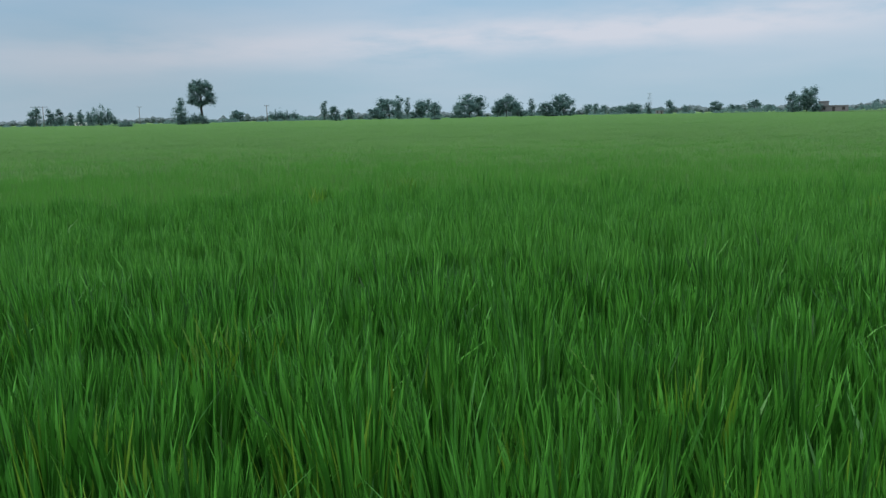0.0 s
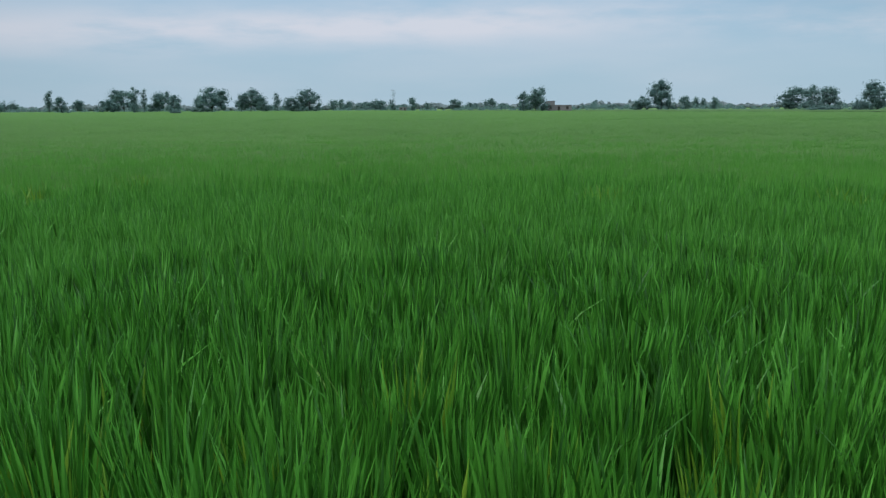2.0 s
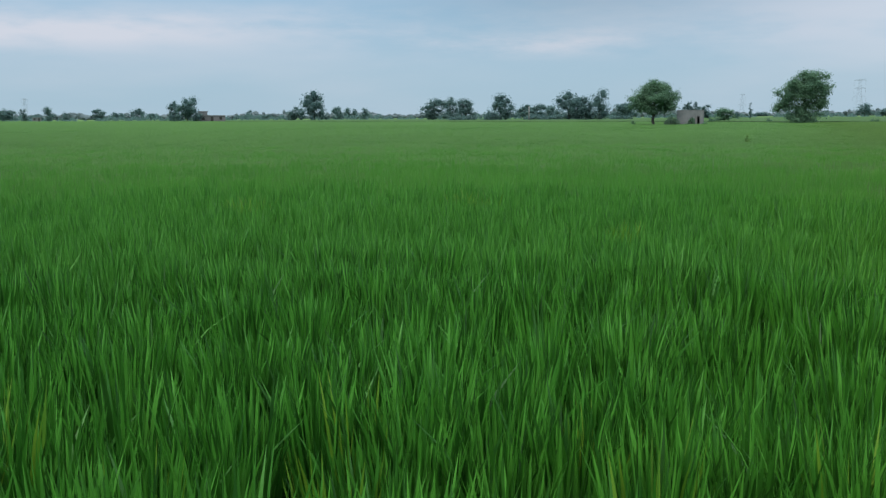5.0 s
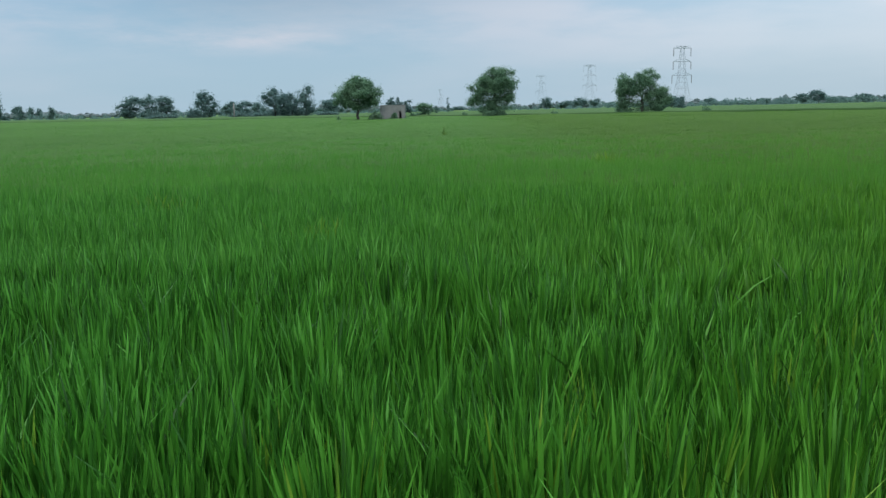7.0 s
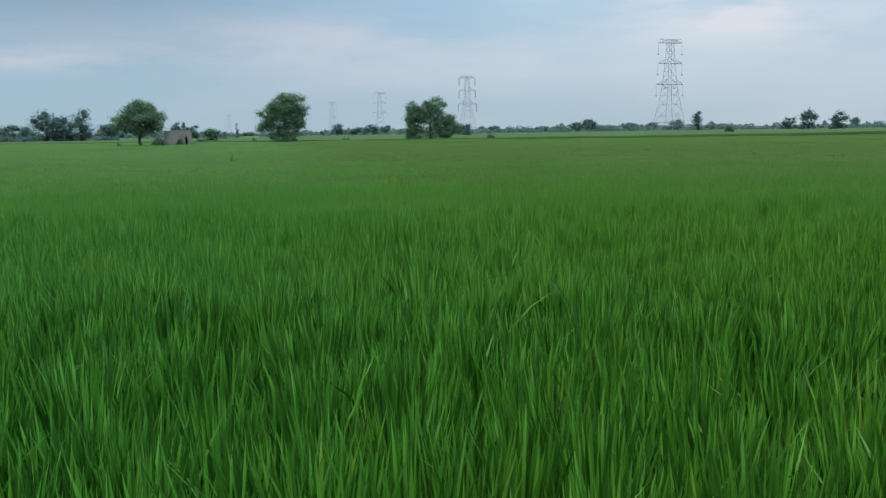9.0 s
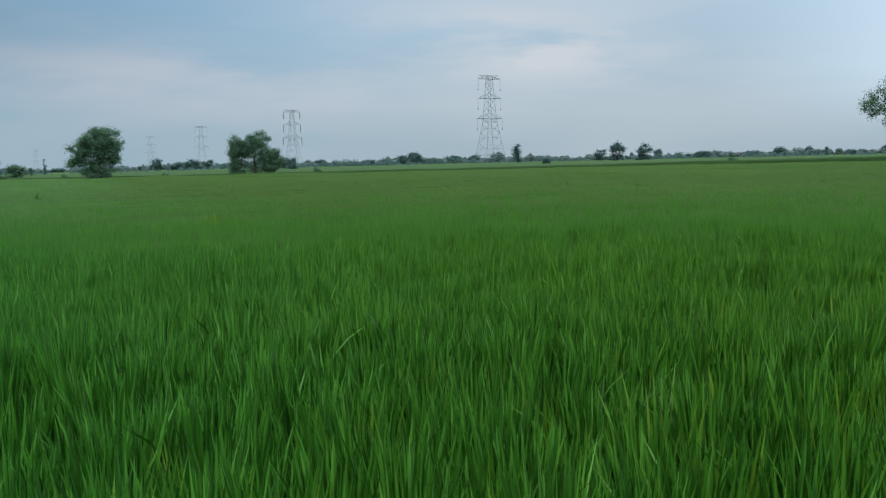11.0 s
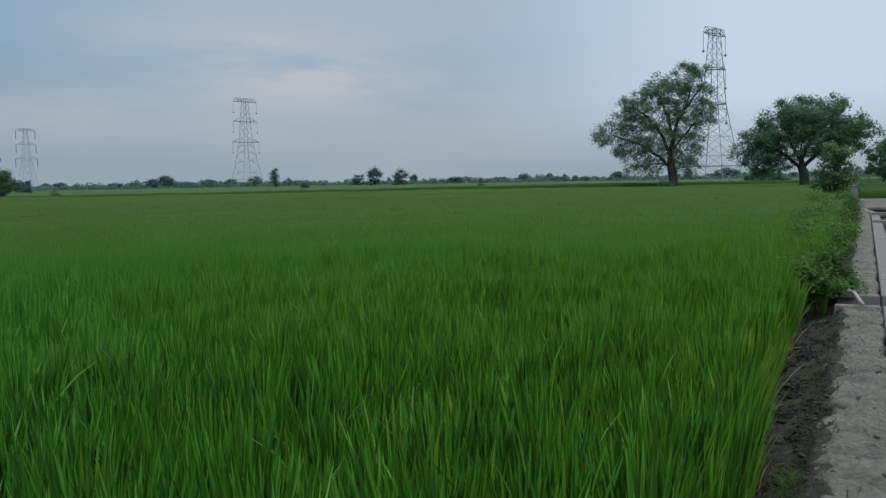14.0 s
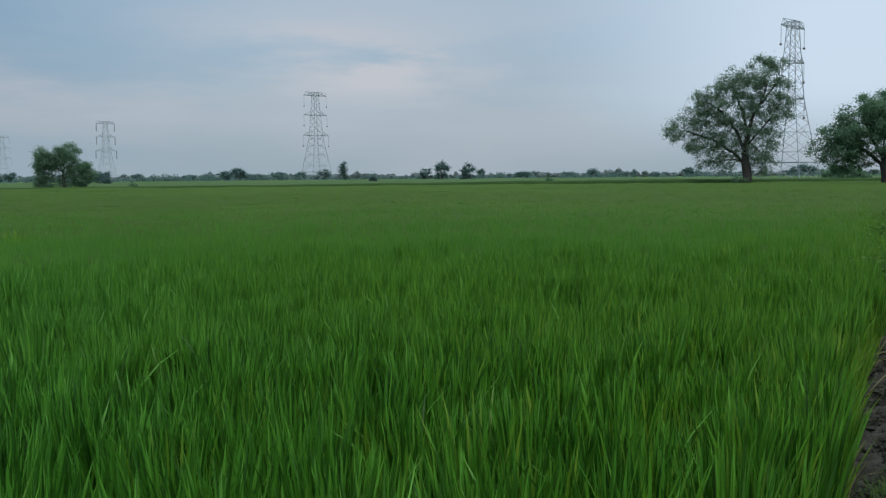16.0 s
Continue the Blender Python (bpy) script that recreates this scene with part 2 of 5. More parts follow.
# Near-black for wall panels: the shade inside openings is put into the colour.
OPENING_SHADE, dt, db = material("painted_opening_shade", 0.9)
db.inputs["Base Color"].default_value = (0.03, 0.028, 0.025, 1)
STEEL, stt, stb = material("galvanised_steel", 0.55, 0.35, 0.4)
stt.links.new(node_ramp(stt, node_noise(stt, 0.8, 4.0), ((0.3, (0.20, 0.245, 0.285)), (0.7, (0.30, 0.345, 0.385)))), stb.inputs["Base Color"])
GLASSY, gt, gb = material("brown_insulator", 0.35, 0, 0.5)
gt.links.new(node_ramp(gt, node_noise(gt, 5.0), ((0.3, (0.09, 0.085, 0.08)), (0.7, (0.16, 0.15, 0.14)))), gb.inputs["Base Color"])
PVC, pt, pb = material("white_pipe", 0.5)
pt.links.new(node_ramp(pt, node_noise(pt, 9.0), ((0.3, (0.24, 0.24, 0.235)), (0.7, (0.36, 0.36, 0.35)))), pb.inputs["Base Color"])

# open country: crops in plots, drier strips between
PLAIN, nt_, nb_ = material("open_fields", 0.95, 0, 0.1)
plots = nt_.nodes.new("ShaderNodeTexVoronoi")
plots.inputs["Scale"].default_value = 0.006
geo = nt_.nodes.new("ShaderNodeNewGeometry")
nt_.links.new(geo.outputs["Position"], plots.inputs["Vector"])
crop = node_ramp(nt_, plots.outputs["Color"], ((0.2, (0.06, 0.13, 0.035)), (0.55, (0.08, 0.155, 0.045)), (0.85, (0.12, 0.18, 0.065))))
crop = node_mix(nt_, 0.5, crop, node_ramp(nt_, node_noise(nt_, 0.02, 6.0), ((0.35, (0.06, 0.14, 0.04)), (0.7, (0.13, 0.22, 0.075)))))
nt_.links.new(crop, nb_.inputs["Base Color"])
node_bump(nt_, nb_, node_noise(nt_, 2.0, 6.0), 0.6, 0.2)


# ---------------------------------------------------------------- mesh tools
def mesh_object(name, verts, faces, mat, parent=None, label="", smooth=False):
    me = bpy.data.meshes.new(name)
    verts = np.asarray(verts, dtype=np.float32).reshape(-1, 3)
    if isinstance(faces, np.ndarray):
        n, k = faces.shape
        me.vertices.add(len(verts))
        me.vertices.foreach_set("co", verts.ravel())
        me.loops.add(n * k)
        me.loops.foreach_set("vertex_index", faces.ravel().astype(np.int32))
        me.polygons.add(n)
        me.polygons.foreach_set("loop_start", np.arange(0, n * k, k, dtype=np.int32))
        me.update(calc_edges=True)
    else:
        me.from_pydata([tuple(map(float, v)) for v in verts], [], faces)
    me.materials.append(mat)
    if smooth:
        me.polygons.foreach_set("use_smooth", np.ones(len(me.polygons), dtype=bool))
    ob = new(name, me)
    if parent:
        ob.parent = parent
    if label:
        tagged(ob, label=label)
    return ob


def part(name, bm, mat, parent=None, label="", smooth=False):
    me = bpy.data.meshes.new(name)
    bmesh.ops.recalc_face_normals(bm, faces=bm.faces)
    bm.to_mesh(me)
    bm.free()
    me.materials.append(mat)
    if smooth:
        me.polygons.foreach_set("use_smooth", np.ones(len(me.polygons), dtype=bool))
    ob = new(name, me)
    if parent:
        ob.parent = parent
    if label:
        tagged(ob, label=label)
    return ob


def add_box(bm, lo, hi, m=None, bevel=0.0):
    lo, hi = Vector(lo), Vector(hi)
    made = bmesh.ops.create_cube(bm, size=1.0)["verts"]
    bmesh.ops.scale(bm, vec=hi - lo, verts=made)
    bmesh.ops.translate(bm, vec=(lo + hi) / 2, verts=made)
    if bevel:
        edges = {e for v in made for e in v.link_edges}
        made = list({v for f in bmesh.ops.bevel(bm, geom=list(edges), offset=bevel, segments=1, affect="EDGES")["faces"] for v in f.verts} | {v for v in made if v.is_valid})
    if m is not None:
        bmesh.ops.transform(bm, matrix=m, verts=[v for v in made if v.is_valid])


def tube(points, radii, sides=7, caps=True):
    """Vertices and faces of a tapered limb along points."""
    verts, faces = [], []
    pts = [Vector(p) for p in points]
    for i, p in enumerate(pts):
        way = (pts[min(i + 1, len(pts) - 1)] - pts[max(i - 1, 0)]).normalized()
        side = way.orthogonal().normalized()
        up = way.cross(side)
        for k in range(sides):
            a = 2 * math.pi * k / sides
            verts.append(p + (side * math.cos(a) + up * math.sin(a)) * radii[i])
    for i in range(len(pts) - 1):
        for k in range(sides):
            a, b = i * sides + k, i * sides + (k + 1) % sides
            faces.append((a, b, b + sides, a + sides))
    if caps:
        faces.append(tuple(range(sides))[::-1])
        faces.append(tuple(range((len(pts) - 1) * sides, len(pts) * sides)))
    return verts, faces


def join_tubes(name, tubes, mat, parent=None, label=""):
    verts, faces = [], []
    for v, f in tubes:
        n = len(verts)
        verts += v
        faces += [tuple(i + n for i in q) for q in f]
    return mesh_object(name, verts, faces, mat, parent, label, smooth=True)


def place(az, d):
    a = radians(az)
    return Vector((-math.sin(a) * d, math.cos(a) * d, 0))


# the bank path runs along U from under the camera; W counts towards its field side
U = Vector((0.8310, -0.5563, 0)).normalized()
N = Vector((-U.y, U.x, 0))
PATH_FRAME = Matrix(((U.x, N.x, 0, 0), (U.y, N.y, 0, 0), (0, 0, 1, 0), (0, 0, 0, 1)))


def bank_point(s, w, z=0.0):
    return U * s + N * w + Vector((0, 0, z))


# ---------------------------------------------------------------- ground
def ground_sheet():
    rings = [0, 6, 15, 40, 100, 250, 600, 1200, 2200, 3400, 4700]
    verts, faces = [(0, 0, -0.35)], []
    k = 72
    for r in rings[1:]:
        for i in range(k):
            a = 2 * math.pi * i / k
            verts.append((r * math.sin(a), r * math.cos(a), -0.35 if r < 60 else -0.05))
    for i in range(k):
        faces.append((0, 1 + (i + 1) % k, 1 + i))
    for j in range(len(rings) - 2):
        for i in range(k):
            a, b = 1 + j * k + i, 1 + j * k + (i + 1) % k
            faces.append((a, b, b + k, a + k))
    ob = mesh_object("ground", verts, faces, PLAIN)
    bm = bmesh.new()
    bm.from_mesh(ob.data)
    bmesh.ops.recalc_face_normals(bm, faces=bm.faces)
    bm.to_mesh(ob.data)
    bm.free()
    return tagged(ob, "flat open farmland of green crops reaching the horizon", "ground", kind="structure")


ground_sheet()


def ripple(x, y):
    """Gentle unevenness of the crop's top."""
    return (0.030 * np.sin(0.9 * x + 0.4 * y + 1.0) * np.sin(0.5 * y - 0.3 * x) + 0.035 * np.sin(0.21 * x - 0.33 * y + 2.0)
            + 0.030 * np.sin(0.075 * x + 0.11 * y) + 0.012 * np.sin(2.9 * x + 1.7 * y) * np.sin(2.3 * y - 1.1 * x))


CROP_TOP = 0.57
BUND_X = 122.0     # the far bund of the plot


def spaced(lo, hi, near, grow):
    """Steps from lo to hi that widen away from zero."""
    out_, v = [lo], lo
    while v < hi:
        v += max(near, abs(v) * grow)
        out_.append(min(v, hi))
    return np.array(out_)


def crop_sheet(name, label, mat, s_range, w_range, top, cut_from=None, cut_to=None):
    ss = np.concatenate([-spaced(0, -s_range[0], 0.35, 0.03)[::-1][:-1], spaced(0, s_range[1], 0.35, 0.03)]) if s_range[0] < 0 else spaced(*s_range, 0.35, 0.03)
    ww = spaced(*w_range, 0.3, 0.03) if w_range[0] > 0 else -spaced(-w_range[1], -w_range[0], 0.5, 0.05)[::-1]
    S, W = np.meshgrid(ss, ww, indexing="ij")
    X, Y = U.x * S + N.x * W, U.y * S + N.y * W
    R = np.hypot(X, Y)
    drop = np.interp(R, [0, 9, 12, 16, 22, 30, 42, 120], [0.50, 0.36, 0.30, 0.22, 0.13, 0.07, 0.03, 0.02])
    Z = top + ripple(X, Y) - drop
    rng = np.random.default_rng(5)
    Z += rng.uniform(-0.03, 0.03, Z.shape) * np.clip(R / 20, 0.2, 1.5)
    verts = np.stack([X, Y, Z], -1).reshape(-1, 3)
    a, b = len(ss), len(ww)
    i, j = np.meshgrid(np.arange(a - 1), np.arange(b - 1), indexing="ij")
    q = (i * b + j).ravel()
    q = q[np.hypot(X, Y)[:-1, :-1].ravel() > 10.0]
    faces = np.stack([q, q + b, q + b + 1, q + 1], 1)
    ob = mesh_object(name, verts, faces, mat)
    if cut_from is not None or cut_to is not None:
        bm = bmesh.new()
        bm.from_mesh(ob.data)
        if cut_to is not None:
            bmesh.ops.bisect_plane(bm, geom=bm.verts[:] + bm.edges[:] + bm.faces[:], plane_co=(cut_to, 0, 0), plane_no=(1, 0, 0), clear_outer=True)
        if cut_from is not None:
            bmesh.ops.bisect_plane(bm, geom=bm.verts[:] + bm.edges[:] + bm.faces[:], plane_co=(cut_from, 0, 0), plane_no=(-1, 0, 0), clear_outer=True)
        bm.to_mesh(ob.data)
        bm.free()
    return tagged(ob, label, "rice crop", kind="stuff")


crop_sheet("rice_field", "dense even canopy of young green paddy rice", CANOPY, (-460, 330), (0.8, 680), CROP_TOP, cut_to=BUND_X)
crop_sheet("rice_field", "paler green rice plot beyond the far bund, haze in its colour", CANOPY_PALE_HAZED, (-330, 560), (0.8, 420), CROP_TOP + 0.06, cut_from=BUND_X + 2.2)
crop_sheet("rice_field", "deeper green rice plot across the watercourse", CANOPY_DEEP, (-120, 300), (-260, -3.4), CROP_TOP)


def paddy_floor():
    verts, faces = [], []
    ks, kw = 40, 24
    for i in range(ks + 1):
        for j in range(kw + 1):
            s, w = -22 + 62 * i / ks, 0.95 + 24 * j / kw
            verts.append(bank_point(s, w, -0.11 + 0.03 * noise.noise((s, w, 0.3))))
    for i in range(ks):
        for j in range(kw):
            a = i * (kw + 1) + j
            faces.append((a, a + kw + 1, a + kw + 2, a + 1))
    return tagged(mesh_object("paddy_floor", verts, faces, MUD, smooth=True), "dark wet mud floor of the paddy", "mud", kind="structure")


paddy_floor()


def far_bund():
    """Low grassy dike along the far side of the plot."""
    rng = random.Random(9)
    verts, faces = [], []
    prof = [(-0.2, -0.1), (0.0, 0.35), (0.25, 0.62), (0.6, 0.74), (1.3, 0.78), (2.0, 0.72), (2.6, 0.56), (3.2, 0.50)]
    n = 150
    for i in range(n + 1):
        y = -75 + 480 * i / n
        for x, z in prof:
            lift = np.interp(y, [-75.0, -28, 10, 60, 405], [1.35, 1.35, 1.05, 0.9, 0.85])
            verts.append((BUND_X + x, y, z * lift + (rng.uniform(-0.05, 0.05) if z > 0 else 0)))
    k = len(prof)
    for i in range(n):
        for j in range(k - 1):
            a = i * k + j
            faces.append((a, a + 1, a + k + 1, a + k))
    return tagged(mesh_object("far_bund", verts, faces, BUND_GRASS_SHADED), "low grassy dike along the plot's far side", "dike", kind="structure")


far_bund()


# ---------------------------------------------------------------- rice blades
def blades(roots, lengths, leans, turns, curls, widths, segments, rng):
    """Arched tapering leaf blades as one array of vertices and triangles."""
    n = len(roots)
    f = {1: (0, 1), 2: (0, 0.74, 1), 3: (0, 0.58, 0.84, 1), 4: (0, 0.45, 0.72, 0.9, 1)}[segments]
    face = turns + np.pi / 2 + rng.uniform(-1.3, 1.3, n)
    side = np.stack([np.cos(face), np.sin(face), np.zeros(n)], 1)
    out_ = np.stack([np.cos(turns), np.sin(turns)], 1)
    cols = []
    for i, t in enumerate(f):
        reach = lengths * (leans * t + curls * t ** 3)
        rise = lengths * (t - 0.45 * (leans + curls) ** 2 * t * t)
        c = roots + np.stack([out_[:, 0] * reach, out_[:, 1] * reach, rise], 1)
        wid = widths * (0.55 + 0.45 * min(1, t * 1.7)) * min(1, (1 - t) / 0.24 + 0.10) / 2
        if i < segments:
            cols += [c - side * wid[:, None], c + side * wid[:, None]]
        else:
            cols.append(c)
    k = len(cols)
    verts = np.stack(cols, 1).reshape(-1, 3)
    tri = []
    for i in range(segments - 1):
        a = 2 * i
        tri += [(a, a + 1, a + 3), (a, a + 3, a + 2)]
    a = 2 * (segments - 1)
    tri.append((a, a + 1, a + 2))
    base_ = (np.arange(n) * k)[:, None, None]
    faces = (base_ + np.array(tri)[None]).reshape(-1, 3)
    return verts, faces


def sector(count, r0, r1, rng, az0=-131.0, az1=36.0):
    a = np.radians(rng.uniform(az0, az1, count))
    r = np.sqrt(rng.uniform(r0 * r0, r1 * r1, count))
    return np.stack([-np.sin(a) * r, np.cos(a) * r], 1)


def hill_grid(hills, r0, r1, rng, az0=-131.0, az1=36.0):
    """Transplanted hills: loose rows, turned a little against the path."""
    step = 1 / math.sqrt(hills)
    k = np.arange(-r1, r1, step)
    gx, gy = np.meshgrid(k, k)
    g = np.stack([gx.ravel(), gy.ravel()], 1) + rng.normal(0, step * 0.26, (gx.size, 2))
    c, s = math.cos(0.5), math.sin(0.5)
    g = g @ np.array([[c, s], [-s, c]])
    r = np.hypot(g[:, 0], g[:, 1]) * rng.normal(1, 0.09, len(g))
    a = np.degrees(np.arctan2(-g[:, 0], g[:, 1]))
    return g[(r > r0) & (r < r1) & (a > az0) & (a < az1)]


def in_plot(p, rng):
    w = p @ np.array([N.x, N.y])
    s = p @ np.array([U.x, U.y])
    edge = np.interp(s, [3.0, 5.3, 7.5, 12.0, 16.0], [0.60, 0.66, 0.78, 0.84, 0.70]) + 0.10 * np.sin(1.7 * s) * np.sin(0.6 * s + 1) + rng.uniform(-0.05, 0.05, len(p))
    return (w > edge) & (p[:, 0] < BUND_X)


def swell(x, y, seed, shortest, longest, count=12):
    """Uneven growth: many crossing waves of random bearing, about -1 to 1."""
    rng = np.random.default_rng(seed)
    total = np.zeros(len(x))
    for _ in range(count):
        a, k, ph = rng.uniform(0, 2 * np.pi), 2 * np.pi / rng.uniform(shortest, longest), rng.uniform(0, 2 * np.pi)
        total += np.sin(k * (x * math.cos(a) + y * math.sin(a)) + ph)
    return total / math.sqrt(count)


def rice_zone(label, r0, r1, hills, per_hill, segments, width, spread, root, seed, mat=RICE, keep=None, uneven=1.0, stiff=1.0, gaps=0.0):
    rng = np.random.default_rng(seed)
    area = math.radians(167) / 2 * (r1 * r1 - r0 * r0)
    p = hill_grid(hills, r0, r1, rng, -131.0, 80.0 if r1 < 7 else 36.0) if r1 < 40 else sector(int(area * hills), r0, r1, rng)
    p = p[in_plot(p, rng)]
    if keep is not None:
        p = p[keep(p, rng)]
    thin = swell(p[:, 0], p[:, 1], 900, 0.35, 1.0)
    p = p[rng.uniform(0, 1, len(p)) > gaps * np.clip(0.4 - 1.5 * thin, 0, 4)]
    # hills stand in taller and shorter drifts, each hill with a height of its own
    growth = 0.042 * swell(p[:, 0], p[:, 1], 900, 0.35, 1.0) + 0.014 * swell(p[:, 0], p[:, 1], 901, 1.5, 5.0) + rng.normal(0, 0.034, len(p))
    p, v = np.repeat(p, per_hill, 0), np.repeat(growth * min(1.0, uneven + 0.2), per_hill)
    n = len(p)
    turns = rng.uniform(0, 2 * np.pi, n)
    off = spread * np.sqrt(rng.uniform(0, 1, n))
    xy = p + np.stack([np.cos(turns), np.sin(turns)], 1) * off[:, None]
    z = np.full(n, root)
    short = np.abs(rng.normal(0, 0.075 * uneven, n)) + (rng.uniform(0, 1, n) < 0.22) * rng.uniform(0, 0.20 * uneven, n)
    tip = CROP_TOP + ripple(xy[:, 0], xy[:, 1]) + v - short + 0.035 * uneven
    roots = np.column_stack([xy, z])
    leans = (0.02 + 0.09 * off / spread + np.abs(rng.normal(0, 0.05, n))) * stiff
    curls = np.abs(rng.normal(0.01, 0.05, n)) * stiff * (1 + 3.0 * (rng.uniform(0, 1, n) > 0.96))
    curls = np.minimum(curls, 0.4)
    verts, faces = blades(roots, np.maximum(tip - root, 0.12) * (1 + 0.4 * (leans + curls) ** 2), leans, turns, curls, width * rng.uniform(0.65, 1.25, n), segments, rng)
    return tagged(mesh_object("rice_plants", verts, faces, mat), label, "rice", kind="stuff")


def yellow_edge(p, rng):
    w = p @ np.array([N.x, N.y])
    return rng.uniform(0, 1, len(p)) < np.clip(0.85 - (w - 0.6) / 3.2, 0.0, 0.75)


# Zones outward from the camera take paler blade colours with haze in them.
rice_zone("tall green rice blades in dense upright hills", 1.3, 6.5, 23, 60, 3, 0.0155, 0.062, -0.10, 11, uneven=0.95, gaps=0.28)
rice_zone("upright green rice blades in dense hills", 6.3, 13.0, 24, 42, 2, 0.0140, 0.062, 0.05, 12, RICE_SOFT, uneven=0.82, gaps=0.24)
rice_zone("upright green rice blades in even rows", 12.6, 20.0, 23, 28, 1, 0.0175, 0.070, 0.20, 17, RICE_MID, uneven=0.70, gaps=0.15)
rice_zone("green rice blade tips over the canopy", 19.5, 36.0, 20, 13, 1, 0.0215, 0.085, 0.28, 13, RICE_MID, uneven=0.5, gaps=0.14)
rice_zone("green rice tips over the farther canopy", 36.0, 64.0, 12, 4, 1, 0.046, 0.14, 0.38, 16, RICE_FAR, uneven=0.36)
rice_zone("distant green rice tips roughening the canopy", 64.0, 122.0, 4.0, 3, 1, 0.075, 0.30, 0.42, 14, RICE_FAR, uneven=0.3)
rice_zone("yellowing rice blades along the bank edge", 1.3, 30.0, 13, 15, 3, 0.0125, 0.09, -0.05, 15, RICE_YELLOW, yellow_edge)


# ---------------------------------------------------------------- bank path and watercourse
def bank_strip(name, label, mat, s0, s1, profile, step, rough, category, seed, kind=""):
    """A strip along the path with a cross-section profile of (w, z)."""
    rng = random.Random(seed)
    verts, faces = [], []
    rows = max(2, int((s1 - s0) / step))
    if rough > 0.02:
        fine = []
        for (w0, z0), (w1, z1) in zip(profile, profile[1:]):
            fine += [(w0, z0), ((w0 * 2 + w1) / 3, (z0 * 2 + z1) / 3), ((w0 + w1 * 2) / 3, (z0 + z1 * 2) / 3)]
        profile = fine + [profile[-1]]
    k = len(profile)
    for i in range(rows + 1):
        s = s0 + (s1 - s0) * i / rows
        for j, (w, z) in enumerate(profile):
            inner = 0 < j < k - 1
            wob = 0.05 * noise.noise((s * 0.9, w * 7.0, seed)) + 0.035 * noise.noise((s * 3.1, w * 9.0, seed + 9)) + 0.02 * noise.noise((s * 9.0, w * 14.0, seed + 5))
            lump = rough * (noise.noise((s * 2.3, w * 4.0, seed)) + 0.6 * noise.noise((s * 7.0, w * 9.0, seed + 3)) + 0.38 * noise.noise((s * 19.0, w * 23.0, seed + 6)))
            verts.append(bank_point(s, w + (wob if inner and rough > 0.004 else 0), z + (lump if inner else 0) + rng.uniform(-1, 1) * rough * 0.25))
    for i in range(rows):
        for j in range(k - 1):
            a = i * k + j
            faces.append((a, a + k, a + k + 1, a + 1))
    faces.append(tuple(range(k)))
    faces.append(tuple(range(rows * k, rows * k + k))[::-1])
    ob = mesh_object(name, verts, faces, mat, smooth=rough > 0.004)
    bm = bmesh.new()
    bm.from_mesh(ob.data)
    bmesh.ops.recalc_face_normals(bm, faces=bm.faces)
    bm.to_mesh(ob.data)
    bm.free()
    return tagged(ob, label, category, kind=kind)


SHOULDER_PROFILE = [(0.92, -0.40), (0.88, -0.24), (0.80, -0.225), (0.72, -0.23), (0.64, -0.215), (0.56, -0.19), (0.49, -0.16), (0.43, -0.12), (0.38, -0.075), (0.33, -0.035), (0.28, -0.012), (0.235, -0.004), (0.19, -0.03), (0.19, -0.40)]
DIRT_PROFILE = [(0.36, -0.40), (0.32, -0.06), (0.28, -0.022), (0.24, 0.0), (0.2, 0.010), (0.12, 0.0), (0.04, 0.008), (-0.04, 0.0), (-0.10, -0.01), (-0.125, -0.04), (-0.13, -0.40)]
CUT0, CUT1 = 12.33, 13.42
bank_strip("bank_path", "trodden grey-brown dirt path on the bank", DIRT, -8, CUT0, DIRT_PROFILE, 0.035, 0.036, "dirt path", 3, "structure")
bank_strip("bank_path", "trodden grey-brown dirt path past the outlet cut", DIRT, CUT1, 47.5, DIRT_PROFILE, 0.12, 0.022, "dirt path", 4, "structure")
bank_strip("bank_shoulder", "dark crumbled damp shoulder of the bank", SHOULDER, -8, CUT0, SHOULDER_PROFILE, 0.035, 0.045, "dirt bank", 13, "structure")
bank_strip("bank_shoulder", "dark crumbled damp shoulder past the outlet", SHOULDER, CUT1, 60, SHOULDER_PROFILE, 0.1, 0.04, "dirt bank", 14, "structure")
bank_strip("furrow", "dark damp muddy furrow beside the bank", MUD, -8, 60, [(1.25, -0.40), (1.2, -0.15), (1.0, -0.17), (0.8, -0.2), (0.7, -0.27), (0.60, -0.30), (0.44, -0.40)], 0.08, 0.05, "mud", 5, "structure")
bank_strip("outlet_floor", "dark wet floor of the outlet cut", MUD, CUT0 - 0.02, CUT1 + 0.02, [(0.5, -0.4), (0.5, -0.27), (0.1, -0.26), (-0.45, -0.28), (-0.45, -0.4)], 0.1, 0.01, "mud", 6, "structure")
bank_strip("channel_bed", "brown silty bed of the lined watercourse", MUD, -8, 47.5, [(-0.44, -0.40), (-0.44, -0.30), (-0.7, -0.32), (-1.0, -0.31), (-1.18, -0.30), (-1.18, -0.40)], 0.2, 0.01, "channel", 7, "structure")
bank_strip("far_bank", "low dirt bank across the watercourse", DIRT, -8, 47.5, [(-1.46, -0.4), (-1.46, -0.02), (-1.8, 0.02), (-2.3, 0.0), (-2.9, -0.12), (-3.5, -0.3), (-3.6, -0.4)], 0.3, 0.03, "dirt bank", 8, "structure")

bank_strip("trodden_ground", "bare grey trodden ground at the watercourse's end", DIRT, 47.5, 67, [(0.62, -0.3), (0.55, 0.0), (0.3, 0.03), (-0.1, 0.02), (-0.6, 0.035), (-1.2, 0.02), (-2.0, 0.03), (-3.0, 0.0), (-3.4, -0.3)], 0.25, 0.019, "ground", 18, "structure")


